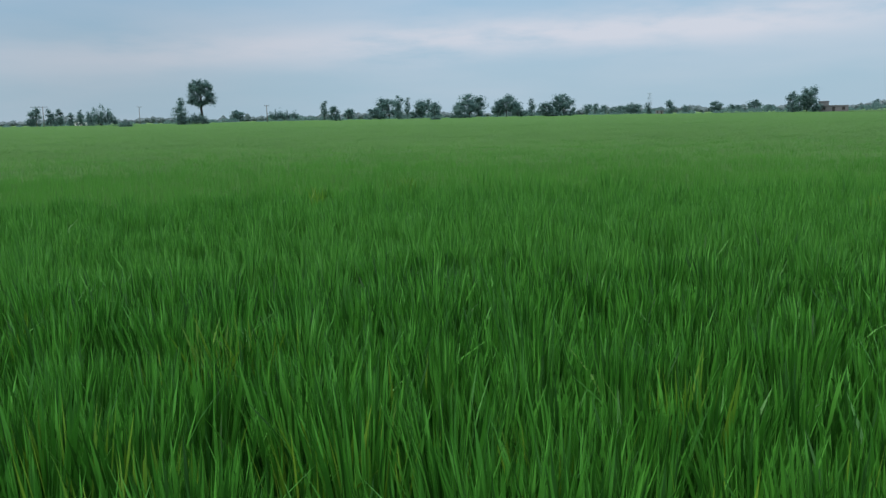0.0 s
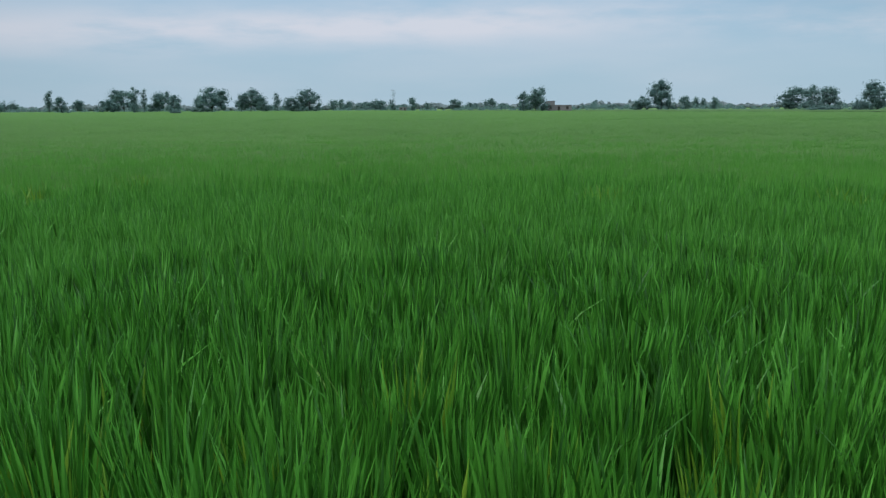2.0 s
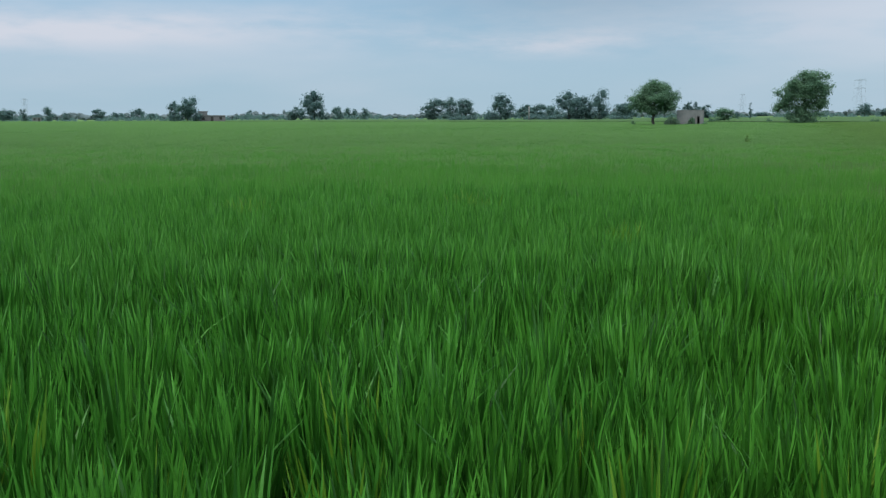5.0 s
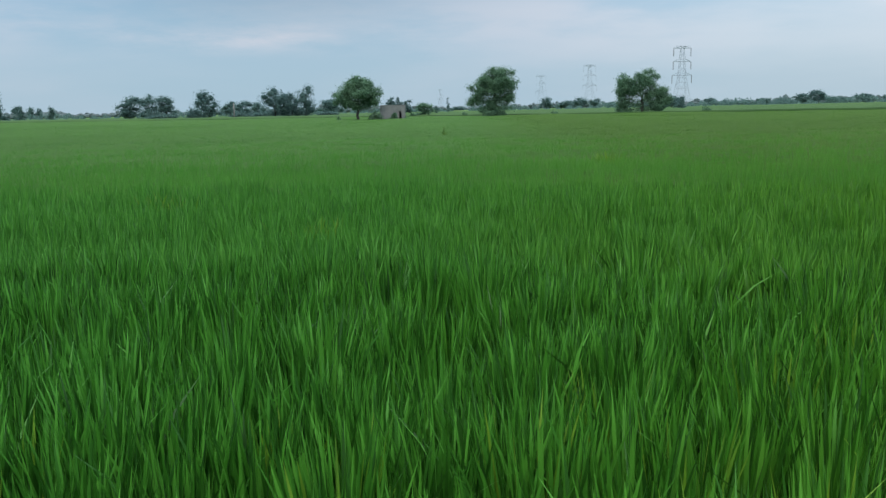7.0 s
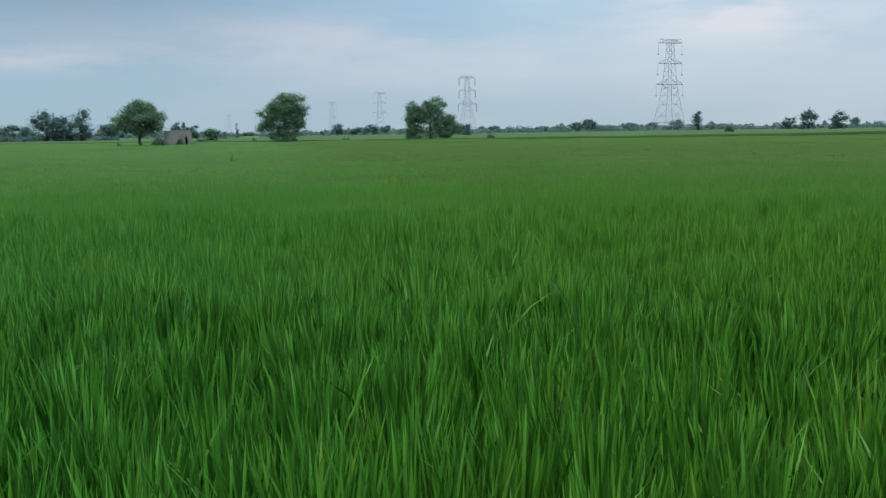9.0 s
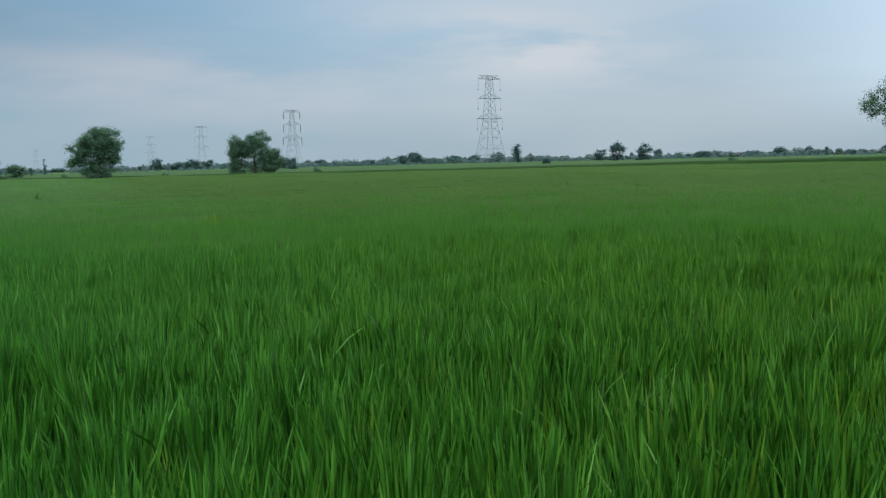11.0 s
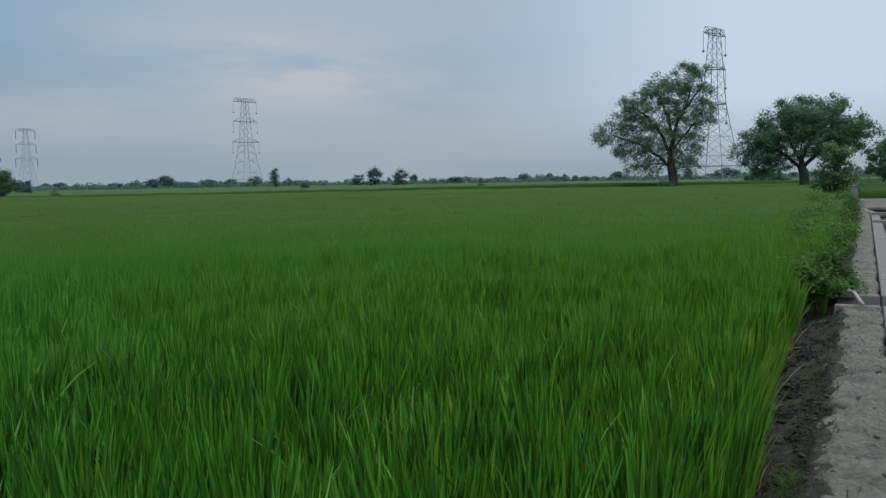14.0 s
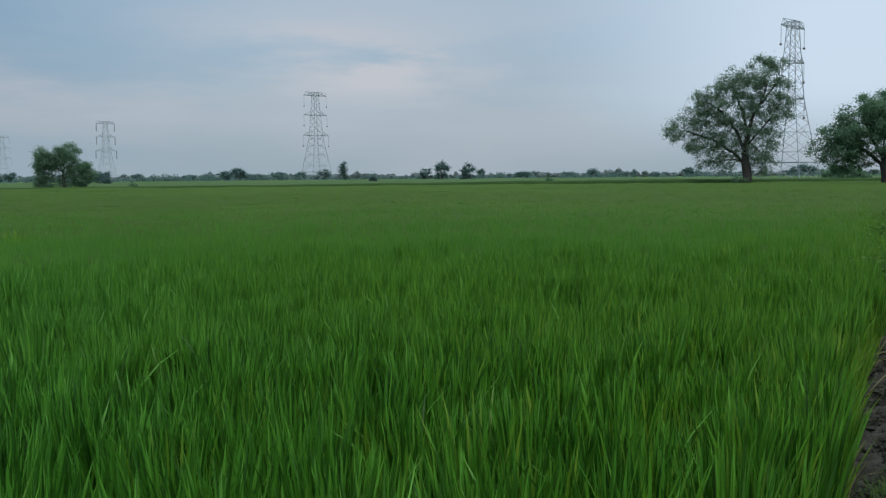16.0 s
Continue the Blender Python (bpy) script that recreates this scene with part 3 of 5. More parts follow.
def end_plot():
    """Crop beyond the trodden ground, its near edge standing up like a low hedge."""
    rng = np.random.default_rng(19)
    ss = np.concatenate([[66.0, 66.15, 66.5], np.geomspace(67.2, 320, 70)])
    ww = np.concatenate([np.linspace(-3.38, 1.0, 22)])
    S, W = np.meshgrid(ss, ww, indexing="ij")
    X, Y = U.x * S + N.x * W, U.y * S + N.y * W
    Z = np.interp(S, [66, 66.15, 66.5, 67.2], [-0.1, 0.26, 0.46, 0.52]) + ripple(X, Y) * 0.6 + rng.uniform(-0.04, 0.04, S.shape)
    a, b = len(ss), len(ww)
    i, j = np.meshgrid(np.arange(a - 1), np.arange(b - 1), indexing="ij")
    q = (i * b + j).ravel()
    return tagged(mesh_object("rice_field", np.stack([X, Y, Z], -1).reshape(-1, 3), np.stack([q, q + b, q + b + 1, q + 1], 1), CANOPY_DEEP), "deeper green rice plot past the trodden ground", "rice crop", kind="stuff")


end_plot()


def wall_slabs(name, label, w0, w1, cuts):
    """Concrete lining with a joint every few metres; each cast length is a piece."""
    wall = tagged(new(name), label, "watercourse wall", kind="structure")
    rng = random.Random(hash(w0 > -1) % 7)
    s = -8.0
    while s < 41.4:
        e = min(s + 2.4 + rng.uniform(-0.15, 0.15), 41.4)
        for c0, c1 in cuts:
            if s < c0 < e:
                e = c0
            if c0 <= s < c1:
                s, e = c1, c1 + 2.0
        bm = bmesh.new()
        add_box(bm, (s + 0.006, w0, -0.40), (e - 0.006, w1, 0.02 + rng.uniform(-0.006, 0.006)), None, 0.012)
        bmesh.ops.transform(bm, matrix=PATH_FRAME, verts=bm.verts)
        part("concrete_slab", bm, CONCRETE, wall)
        s = e
    if w1 > -1:
        # the coping turns off towards the pillar
        for k in range(2):
            bm = bmesh.new()
            add_box(bm, (0.01 + 2.8 * k, -0.15, -0.40), (2.79 + 2.8 * k, 0.12, 0.02), None, 0.012)
            bmesh.ops.transform(bm, matrix=PATH_FRAME @ pose(41.45, -0.27, 0, 0, 0, 5.0), verts=bm.verts)
            part("concrete_slab", bm, CONCRETE, wall)
    return wall


wall_slabs("channel_wall_near", "weathered grey concrete coping of the watercourse", -0.44, -0.14, [(CUT0, CUT1)])
wall_slabs("channel_wall_far", "weathered grey concrete coping across the watercourse", -1.45, -1.19, [])


def outlet():
    ob = tagged(new("outlet"), "small concrete water outlet cut through the bank", "water outlet")
    for s, name in ((CUT0, "sill"), (CUT1, "sill")):
        bm = bmesh.new()
        add_box(bm, (s - 0.06, -0.12, -0.38), (s + 0.06, 0.40, 0.022), None, 0.015)
        bmesh.ops.transform(bm, matrix=PATH_FRAME, verts=bm.verts)
        part(name, bm, CONCRETE, ob)
    v, f = tube([bank_point(12.15, 0.08, 0.06), bank_point(12.8, 0.17, 0.10), bank_point(13.5, 0.25, 0.06)], [0.022, 0.022, 0.022], 10)
    mesh_object("pipe", v, f, PVC, ob, "short length of pale grey pipe", smooth=True)
    bm = bmesh.new()
    add_box(bm, (13.30, 0.16, -0.02), (13.42, 0.46, 0.075), None, 0.01)
    bmesh.ops.transform(bm, matrix=PATH_FRAME, verts=bm.verts)
    part("lintel", bm, CONCRETE, ob)
    return ob


outlet()


def cross_gate(s):
    ob = tagged(new("sluice"), "concrete sluice frame across the watercourse", "sluice")
    for ds, z0, z1, name in ((0.0, -0.1, 0.10, "beam"), (6.2, -0.05, 0.12, "beam")):
        bm = bmesh.new()
        add_box(bm, (s + ds, -1.5, z0), (s + ds + 0.22, -0.16, z1), None, 0.015)
        bmesh.ops.transform(bm, matrix=PATH_FRAME, verts=bm.verts)
        part(name, bm, CONCRETE, ob)
    # Solid slab whose near-black colour stands in for the culvert's shaded opening.
    bm = bmesh.new()
    add_box(bm, (s + 11.4, -1.5, -0.38), (s + 13.6, -0.06, 0.05), None, 0.02)
    bmesh.ops.transform(bm, matrix=PATH_FRAME, verts=bm.verts)
    part("culvert_dark_slab", bm, MUD, ob, "dark slab standing in for the culvert's shaded opening")
    return ob


cross_gate(33.0)


def pillar(name, label, s, w, half, top, mat):
    ob = tagged(new(name), label, "pillar")
    bm = bmesh.new()
    add_box(bm, (s - half, w - half, -0.30), (s + half, w + half, top), None, 0.02)
    bmesh.ops.transform(bm, matrix=PATH_FRAME, verts=bm.verts)
    part("shaft", bm, mat, ob)
    bm = bmesh.new()
    add_box(bm, (s - half - 0.04, w - half - 0.04, top + 0.001), (s + half + 0.04, w + half + 0.04, top + 0.08), None, 0.02)
    bmesh.ops.transform(bm, matrix=PATH_FRAME, verts=bm.verts)
    part("cap", bm, mat, ob)
    return ob


pillar("pillar", "squat grey masonry pillar beside the bank path", 52.0, 0.62, 0.18, 1.0, CONCRETE)
pillar("pillar", "thin whitewashed marker pillar on the far bank", 60.0, -1.75, 0.12, 1.35, WHITEWASH)


# clods on the bank, dry stalks at its edge
def clods(seed, mat, label, w_mid, w_dev, size):
    rng = np.random.default_rng(seed)
    verts, faces = [], []
    base_v = np.array([(1, 0, 0), (-1, 0, 0), (0, 1, 0), (0, -1, 0), (0, 0, 1), (0, 0, -1)], float)
    base_f = [(0, 2, 4), (2, 1, 4), (1, 3, 4), (3, 0, 4), (2, 0, 5), (1, 2, 5), (3, 1, 5), (0, 3, 5)]
    for i in range(2600):
        s = rng.uniform(1.5, 12.4) if i % 5 else rng.uniform(13.4, 26)
        w = w_mid + rng.normal(0, w_dev)
        z = np.interp(w, [0.32, 0.49, 0.6, 0.8], [-0.02, -0.165, -0.205, -0.225])
        r = rng.gamma(1.6, size) + 0.003
        c = bank_point(s, w, z + r * 0.3)
        n = len(verts)
        turn = Matrix.Rotation(rng.uniform(0, 6.28), 3, Vector(rng.normal(size=3)).normalized())
        for v in base_v * r * rng.uniform(0.5, 1.2, (6, 3)):
            v = turn @ Vector(v)
            verts.append((c.x + v[0], c.y + v[1], c.z + v[2] * 0.6))
        faces += [tuple(k + n for k in t) for t in base_f]
    return tagged(mesh_object("clods", verts, faces, mat, smooth=False), label, "clods", kind="stuff")


clods(21, SHOULDER, "loose dry earth clods scattered on the bank", 0.30, 0.11, 0.0045)
clods(23, SHOULDER, "crumbled dark earth bits trodden into the path", 0.12, 0.12, 0.0045)
clods(24, SHOULDER, "earth crumbs fallen down the damp shoulder", 0.42, 0.10, 0.006)
clods(22, MUD, "dark damp earth clods along the furrow", 0.60, 0.11, 0.007)


def edge_straws():
    rng = np.random.default_rng(31)
    n = 150
    s = rng.uniform(2, 14, n)
    w = rng.uniform(-0.11, 0.04, n) + np.interp(s, [3.0, 5.3, 7.5, 12.0, 16.0], [0.60, 0.66, 0.78, 0.84, 0.70])
    roots = np.stack([U.x * s + N.x * w, U.y * s + N.y * w, np.full(n, -0.15)], 1)
    away = math.atan2(-N.y, -N.x)
    verts, faces = blades(roots, rng.uniform(0.14, 0.36, n), rng.uniform(0.2, 0.8, n), away + rng.normal(0, 0.8, n), rng.uniform(0.0, 0.4, n), rng.uniform(0.005, 0.010, n), 4, rng)
    return tagged(mesh_object("dry_grass", verts, faces, STRAW), "dry straw-coloured blades leaning over the furrow", "dry grass", kind="stuff")


edge_straws()


def path_twigs():
    """Short dry stems lying on and sticking out of the path."""
    rng = np.random.default_rng(37)
    n = 90
    s, w = rng.uniform(2, 12, n), rng.normal(0.16, 0.14, n)
    roots = np.stack([U.x * s + N.x * w, U.y * s + N.y * w, np.full(n, -0.004)], 1)
    verts, faces = blades(roots, rng.uniform(0.04, 0.16, n), rng.uniform(0.3, 1.1, n), rng.uniform(0, 6.28, n), rng.uniform(0.0, 0.4, n), rng.uniform(0.003, 0.007, n), 3, rng)
    return tagged(mesh_object("dry_stems", verts, faces, BARK), "short dry brown stems on the dirt path", "dry grass", kind="stuff")


path_twigs()


def leaning_edge():
    rng = np.random.default_rng(33)
    n = 4600
    s = 1.4 + 26 * rng.uniform(0, 1, n) ** 1.5
    w = rng.uniform(-0.08, 0.22, n) + np.interp(s, [3.0, 5.3, 7.5, 12.0, 16.0], [0.60, 0.66, 0.78, 0.84, 0.70])
    roots = np.stack([U.x * s + N.x * w, U.y * s + N.y * w, np.full(n, -0.15)], 1)
    away = math.atan2(-N.y, -N.x)
    verts, faces = blades(roots, rng.uniform(0.18, 0.58, n), rng.uniform(0.02, 0.28, n), away + rng.normal(0, 1.0, n), rng.uniform(0.0, 0.24, n), rng.uniform(0.008, 0.014, n), 4, rng)
    return tagged(mesh_object("rice_edge", verts, faces, RICE_YELLOW), "yellow-green rice blades leaning out over the furrow", "rice", kind="stuff")


leaning_edge()


def fallen_green():
    """Short green grass on the bank's foot."""
    rng = np.random.default_rng(41)
    n = 380
    pick = rng.choice(4, n, p=(0.5, 0.3, 0.1, 0.1))
    s = np.array([5.5, 6.4, 8.4, 10.8])[pick] + rng.normal(0, 0.16, n)
    w = np.array([0.40, 0.26, 0.46, 0.48])[pick] + rng.normal(0, 0.055, n)
    roots = np.stack([U.x * s + N.x * w, U.y * s + N.y * w, np.full(n, -0.05)], 1)
    verts, faces = blades(roots, rng.uniform(0.03, 0.10, n), rng.uniform(0.2, 1.0, n), rng.uniform(0, 6.28, n), rng.uniform(0, 0.5, n), rng.uniform(0.003, 0.006, n), 3, rng)
    return tagged(mesh_object("bank_grass", verts, faces, WEED), "short green grass tufts on the bank's foot", "grass", kind="stuff")


fallen_green()


# ---------------------------------------------------------------- foliage
def leaf_quads(centres, normals, size, rng, slim=0.6):
    """Bent four-cornered leaf sprays."""
    n = len(centres)
    nrm = normals / np.linalg.norm(normals, axis=1, keepdims=True)
    ref = rng.normal(size=(n, 3))
    a = np.cross(nrm, ref)
    a /= np.linalg.norm(a, axis=1, keepdims=True)
    b = np.cross(nrm, a)
    s = (size * rng.uniform(0.55, 1.35, n))[:, None]
    bend = nrm * s * rng.uniform(-0.3, 0.3, (n, 1))
    v = np.stack([centres - a * s, centres - b * s * slim + bend, centres + a * s, centres + b * s * slim + bend], 1)
    return v.reshape(-1, 3), np.arange(4 * n).reshape(-1, 4)


def fill_lobes(lobes, count, rng, shell=0.45, ragged=0.22):
    """Points inside blobs (centre, radii), thick near their skins, with notches."""
    vol = np.array([(r[0] * r[1] * r[2]) ** 0.7 for _, r in lobes])
    pick = rng.choice(len(lobes), count, p=vol / vol.sum())
    d = rng.normal(size=(count, 3))
    d /= np.linalg.norm(d, axis=1, keepdims=True)
    c = np.array([l[0] for l in lobes])[pick]
    r = np.array([l[1] for l in lobes])[pick]
    ph = pick * 1.7
    lump = 1 + ragged * (np.sin(5 * d[:, 0] + ph) * np.sin(4 * d[:, 1] + 2 * ph) + 0.7 * np.sin(9 * d[:, 2] + 3 * d[:, 0] + ph))
    t = (shell + (1 - shell) * rng.uniform(0, 1, count) ** 0.6) * lump
    out_ = d + np.array([0, 0, 0.5]) + rng.normal(0, 0.5, (count, 3))
    return c + d * r * t[:, None], out_


def unit_sphere(cuts):
    bm = bmesh.new()
    bmesh.ops.create_icosphere(bm, subdivisions=cuts, radius=1.0)
    bm.verts.ensure_lookup_table()
    v = np.array([tuple(q.co) for q in bm.verts])
    f = np.array([[q.index for q in p.verts] for p in bm.faces])
    bm.free()
    return v, f


BALLS = {1: unit_sphere(1), 2: unit_sphere(2)}


def lumpy_cores(lobes, rng, fill=0.8, cuts=1):
    """Uneven inner masses of foliage, one for each lobe."""
    verts, faces = [], []
    d, ball = BALLS[cuts]
    for k, (c, r) in enumerate(lobes):
        lump = 1 + 0.16 * np.sin(4 * d[:, 0] + k) * np.sin(5 * d[:, 1] + 2 * k) + 0.12 * np.sin(8 * d[:, 2] + 3 * d[:, 0] + k) + rng.uniform(-0.16, 0.16, len(d))
        p = np.array(c) + d * np.array(r) * (fill * lump)[:, None]
        p[:, 2] = np.maximum(p[:, 2], 0.02)
        verts.append(p)
        faces.append(ball + k * len(d))
    return np.concatenate(verts), np.concatenate(faces)


def two_meshes(v1, f1, v2, f2):
    """Quads f1 cut into triangles, joined with triangles f2."""
    tri = np.concatenate([f1[:, [0, 1, 2]], f1[:, [0, 2, 3]]])
    return np.concatenate([v1, v2]), np.concatenate([tri, f2 + len(v1)])


STYLE = {
    "round": (0.04, 0.10), "wide": (0.16, 0.06), "tall": (0.06, 0.08), "cone": (0.03, 0.05), "bush": (0.0, 0.0)}
KIND_LABEL = {
    "round": "dark green round-crowned field tree in the distance", "wide": "spreading dark green field tree in the distance",
    "tall": "slender upright tree in the distance", "cone": "tapering dense green tree in the distance", "bush": "low dense dark green bush by the field edge"}
tree_seed = [100]


def far_tree(style, az, d, h, w, mat=None, detail=1.0):
    tree_seed[0] += 1
    rng = np.random.default_rng(tree_seed[0])
    if d > 200 and style != "bush":
        w, h = w * 1.12, h * 1.02
    clear = STYLE[style][0] * h
    body = h - clear
    lobes = []
    if style == "tall":
        for i in range(8):
            f = (i + 0.5) / 8
            rr = w * 0.42 * (0.7 + 0.4 * math.sin(math.pi * f)) * rng.uniform(0.7, 1.1)
            lobes.append(((rng.normal(0, w * 0.12), rng.normal(0, w * 0.12), clear + body * f), (rr, rr, max(rr * 0.9, body * 0.09))))
    elif style == "cone":
        for i in range(11):
            f = (i + 0.5) / 11
            rr = w * 0.40 * (1.02 - 0.62 * f) * rng.uniform(0.75, 1.1)
            lobes.append(((rng.normal(0, w * 0.15 * (1.1 - f)), rng.normal(0, w * 0.12), clear + body * f * 0.95), (rr, rr, rr * 0.95)))
    elif style == "bush":
        for i in range(9):
            x = w * (-0.38 + 0.095 * i)
            hh = h * rng.uniform(0.62, 1.0) * (0.62, 0.8, 0.95, 1.0, 0.9, 0.85, 0.95, 0.8, 0.6)[i]
            lobes.append(((x, rng.normal(0, w * 0.1), hh * 0.5), (w * rng.uniform(0.10, 0.16), w * 0.15, hh * 0.5)))
    else:
        # lobes over an egg-shaped crown, heavier to one side
        lean = rng.uniform(-0.12, 0.12) * w
        for i in range(24):
            way = rng.normal(size=3)
            way /= np.linalg.norm(way)
            k = rng.uniform(0.45, 0.92)
            f = way[2] * 0.5 + 0.5
            rr = w * rng.uniform(0.13, 0.21)
            narrow = 1.0 - (0.25 if style == "round" else 0.4) * max(0.0, way[2])
            lobes.append(((way[0] * w * 0.34 * k * narrow + lean * f, way[1] * w * 0.34 * k, clear + body * (0.5 + 0.36 * way[2] * k)), (rr, rr, rr * rng.uniform(0.8, 1.05) * min(1.2, max(0.75, body / w)))))
        # undergrowth and low boughs close the crown towards the ground
        for i in range(8):
            rr = w * rng.uniform(0.12, 0.19)
            lobes.append(((w * rng.uniform(-0.34, 0.34), w * rng.uniform(-0.2, 0.2), clear + body * rng.uniform(0.06, 0.26)), (rr, rr, body * rng.uniform(0.12, 0.2))))
    # scale the lobes to the asked outline
    top_now = max(c[2] + r[2] for c, r in lobes)
    wide_now = max(c[0] + r[0] for c, r in lobes) - min(c[0] - r[0] for c, r in lobes)
    kx, kz = w / wide_now, h / top_now
    lobes = [((c[0] * kx, c[1] * kx, c[2] * kz), (r[0] * kx, r[1] * kx, r[2] * kz)) for c, r in lobes]
    lobes = [(c, (r[0] * 1.1, r[1] * 1.1, r[2] * 1.05)) for c, r in lobes]
    count = int(np.clip(w * h / (d * d) * 5.0e6, 460, 2500) * detail)
    size = np.clip(math.sqrt(w * h / count) * 1.22, 0.03, 0.6)
    # small clumps on the lobes' skins break up the outline
    clumps = list(lobes)
    for c, r in lobes:
        for _ in range(5 if style in ("round", "wide") else 4):
            way = rng.normal(size=3)
            way /= np.linalg.norm(way)
            k = rng.uniform(0.28, 0.42)
            clumps.append(((c[0] + way[0] * r[0] * 0.78, c[1] + way[1] * r[1] * 0.78, c[2] + way[2] * r[2] * 0.78), (r[0] * k, r[1] * k, r[2] * k)))
    pts, nrm = fill_lobes(clumps, count, rng, 0.2, 0.08)
    nrm = nrm * 0.5 + (pts - np.array([0, 0, clear + body * 0.42])) / (0.5 * w)
    core_v, core_f = lumpy_cores(lobes, rng, 0.42)
    lo, hi = np.percentile(pts[:, 0], (2, 98))
    kx, kz = w / (hi - lo), (h - size * 0.4) / np.percentile(pts[:, 2], 98.5)
    for p in (pts, core_v):
        p[:, :2] *= kx
        p[:, 2] = np.abs(p[:, 2]) * kz
    v, f = leaf_quads(pts, nrm * 0.7 + rng.normal(0, 0.55, nrm.shape), size, rng, 0.8)
    v, f = two_meshes(v, f, core_v, core_f)
    ob = tagged(new("bush" if style == "bush" else "tree"), KIND_LABEL[style], "bush" if style == "bush" else "tree", group="field trees" if style != "bush" else "field bushes")
    ob.matrix_world = Matrix.Translation(place(az, d)) @ pose(0, 0, 0, 0, 0, az)
    # Trees past 200 m take the leaf colour with haze painted in.
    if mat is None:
        mat = LEAF_FAR_HAZED if d > 200 else LEAF_DEEP
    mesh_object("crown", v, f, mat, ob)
    tr = max(0.035 * h, 0.03)
    tubes = [tube([(0, 0, -0.3), (0.02 * w, 0, clear + body * 0.25), (0, 0, clear + body * 0.7)], [tr * 0.6, tr * 0.42, tr * 0.15], 6)]
    for c, r in lobes[:4]:
        tubes.append(tube([(0, 0, clear + body * 0.1), (c[0] * 0.5, c[1] * 0.5, (clear + c[2]) * 0.55), c], [tr * 0.3, tr * 0.22, tr * 0.08], 5))
    join_tubes("trunk", tubes, BARK, ob)
    return ob


far_tree("round", 24.76, 420, 8.6, 5.1)
far_tree("round", 23.83, 460, 8.4, 3.9)
far_tree("round", 23.30, 460, 8.6, 3.5)
far_tree("round", 22.76, 480, 7.2, 3.1)
far_tree("round", 22.19, 460, 7.9, 3.5)
far_tree("bush", 21.00, 380, 8.0, 11.4)
far_tree("bush", 19.64, 250, 2.2, 3.5)
far_tree("cone", 16.38, 330, 9.4, 5.2)
far_tree("round", 12.97, 714, 8.9, 10.4)
far_tree("bush", 10.47, 731, 9.4, 13.6)
far_tree("bush", 9.62, 765, 9.1, 14.3)
far_tree("tall", 7.48, 600, 13.1, 4.5)
far_tree("round", 6.81, 420, 7.2, 4.8)
far_tree("round", 5.95, 731, 8.9, 9.2)
far_tree("round", 4.24, 520, 7.4, 9.3)
far_tree("round", 3.31, 620, 14.2, 15.0)
far_tree("tall", 2.69, 400, 10.9, 4.3)
far_tree("tall", 2.14, 410, 10.5, 2.6)
far_tree("round", 1.23, 560, 11.9, 12.9)
far_tree("round", 0.39, 500, 9.1, 6.4)
far_tree("bush", 0.26, 300, 1.9, 3.5)
far_tree("round", -1.89, 400, 10.5, 11.7)
far_tree("round", -1.18, 420, 7.9, 6.4)
far_tree("wide", -3.71, 430, 8.7, 5.5)
far_tree("wide", -4.29, 430, 10.8, 9.8)
far_tree("round", -5.02, 450, 8.0, 8.0)
far_tree("tall", -5.93, 600, 11.8, 4.9)
far_tree("round", -6.83, 440, 7.3, 8.9)
far_tree("round", -7.98, 430, 10.7, 9.7)
far_tree("tall", -9.49, 700, 8.6, 7.0)
far_tree("tall", -9.99, 720, 9.1, 6.3)
far_tree("tall", -10.48, 700, 7.9, 6.9)
far_tree("round", -11.33, 1088, 9.8, 14.8)
far_tree("wide", -12.18, 560, 7.0, 12.3)
far_tree("tall", -13.29, 560, 7.1, 4.1)
far_tree("wide", -13.99, 918, 5.8, 12.2)
far_tree("tall", -14.64, 520, 8.0, 4.7)
far_tree("tall", -15.53, 800, 7.2, 4.3)
far_tree("round", -17.38, 884, 10.3, 11.4)
far_tree("round", -18.45, 1088, 8.6, 15.1)
far_tree("round", -19.59, 850, 10.3, 12.6)
far_tree("round", -20.57, 1020, 7.2, 12.6)
far_tree("round", -21.83, 330, 7.3, 4.2)
far_tree("round", -22.56, 320, 8.5, 7.3)
far_tree("tall", -26.26, 700, 7.2, 5.4)
far_tree("bush", -27.22, 1360, 7.5, 34.9)
far_tree("round", -29.16, 380, 5.7, 6.8)
far_tree("round", -30.43, 360, 11.6, 8.6)
far_tree("round", -31.91, 520, 7.6, 6.0)
far_tree("tall", -32.53, 884, 10.6, 6.8)
far_tree("tall", -32.97, 884, 9.6, 5.6)
far_tree("tall", -33.66, 540, 7.2, 4.5)
far_tree("round", -38.08, 300, 7.4, 8.2)
far_tree("round", -39.21, 310, 8.1, 5.0)
far_tree("wide", -40.20, 290, 7.3, 5.2)
far_tree("bush", -41.87, 270, 3.9, 4.3)
far_tree("round", -42.73, 280, 8.5, 6.4)
far_tree("round", -44.00, 714, 10.4, 14.4)
far_tree("round", -44.95, 420, 7.1, 7.9)
far_tree("round", -45.69, 714, 9.9, 9.2)
far_tree("round", -46.85, 270, 8.5, 7.8)
far_tree("round", -47.91, 275, 7.3, 5.3)
far_tree("tall", -48.77, 270, 9.2, 4.9)
far_tree("round", -50.35, 480, 8.1, 10.6)
far_tree("round", -50.33, 480, 7.1, 7.8)
far_tree("round", -54.19, 330, 6.2, 3.4)
far_tree("round", -54.77, 330, 6.3, 2.5)
far_tree("round", -55.35, 330, 5.2, 2.9)
far_tree("wide", -56.48, 170, 2.9, 3.3)
far_tree("bush", -55.74, 150, 1.5, 1.2)
far_tree("tall", -57.17, 260, 2.7, 1.2)
far_tree("tall", -57.92, 300, 5.4, 1.0)
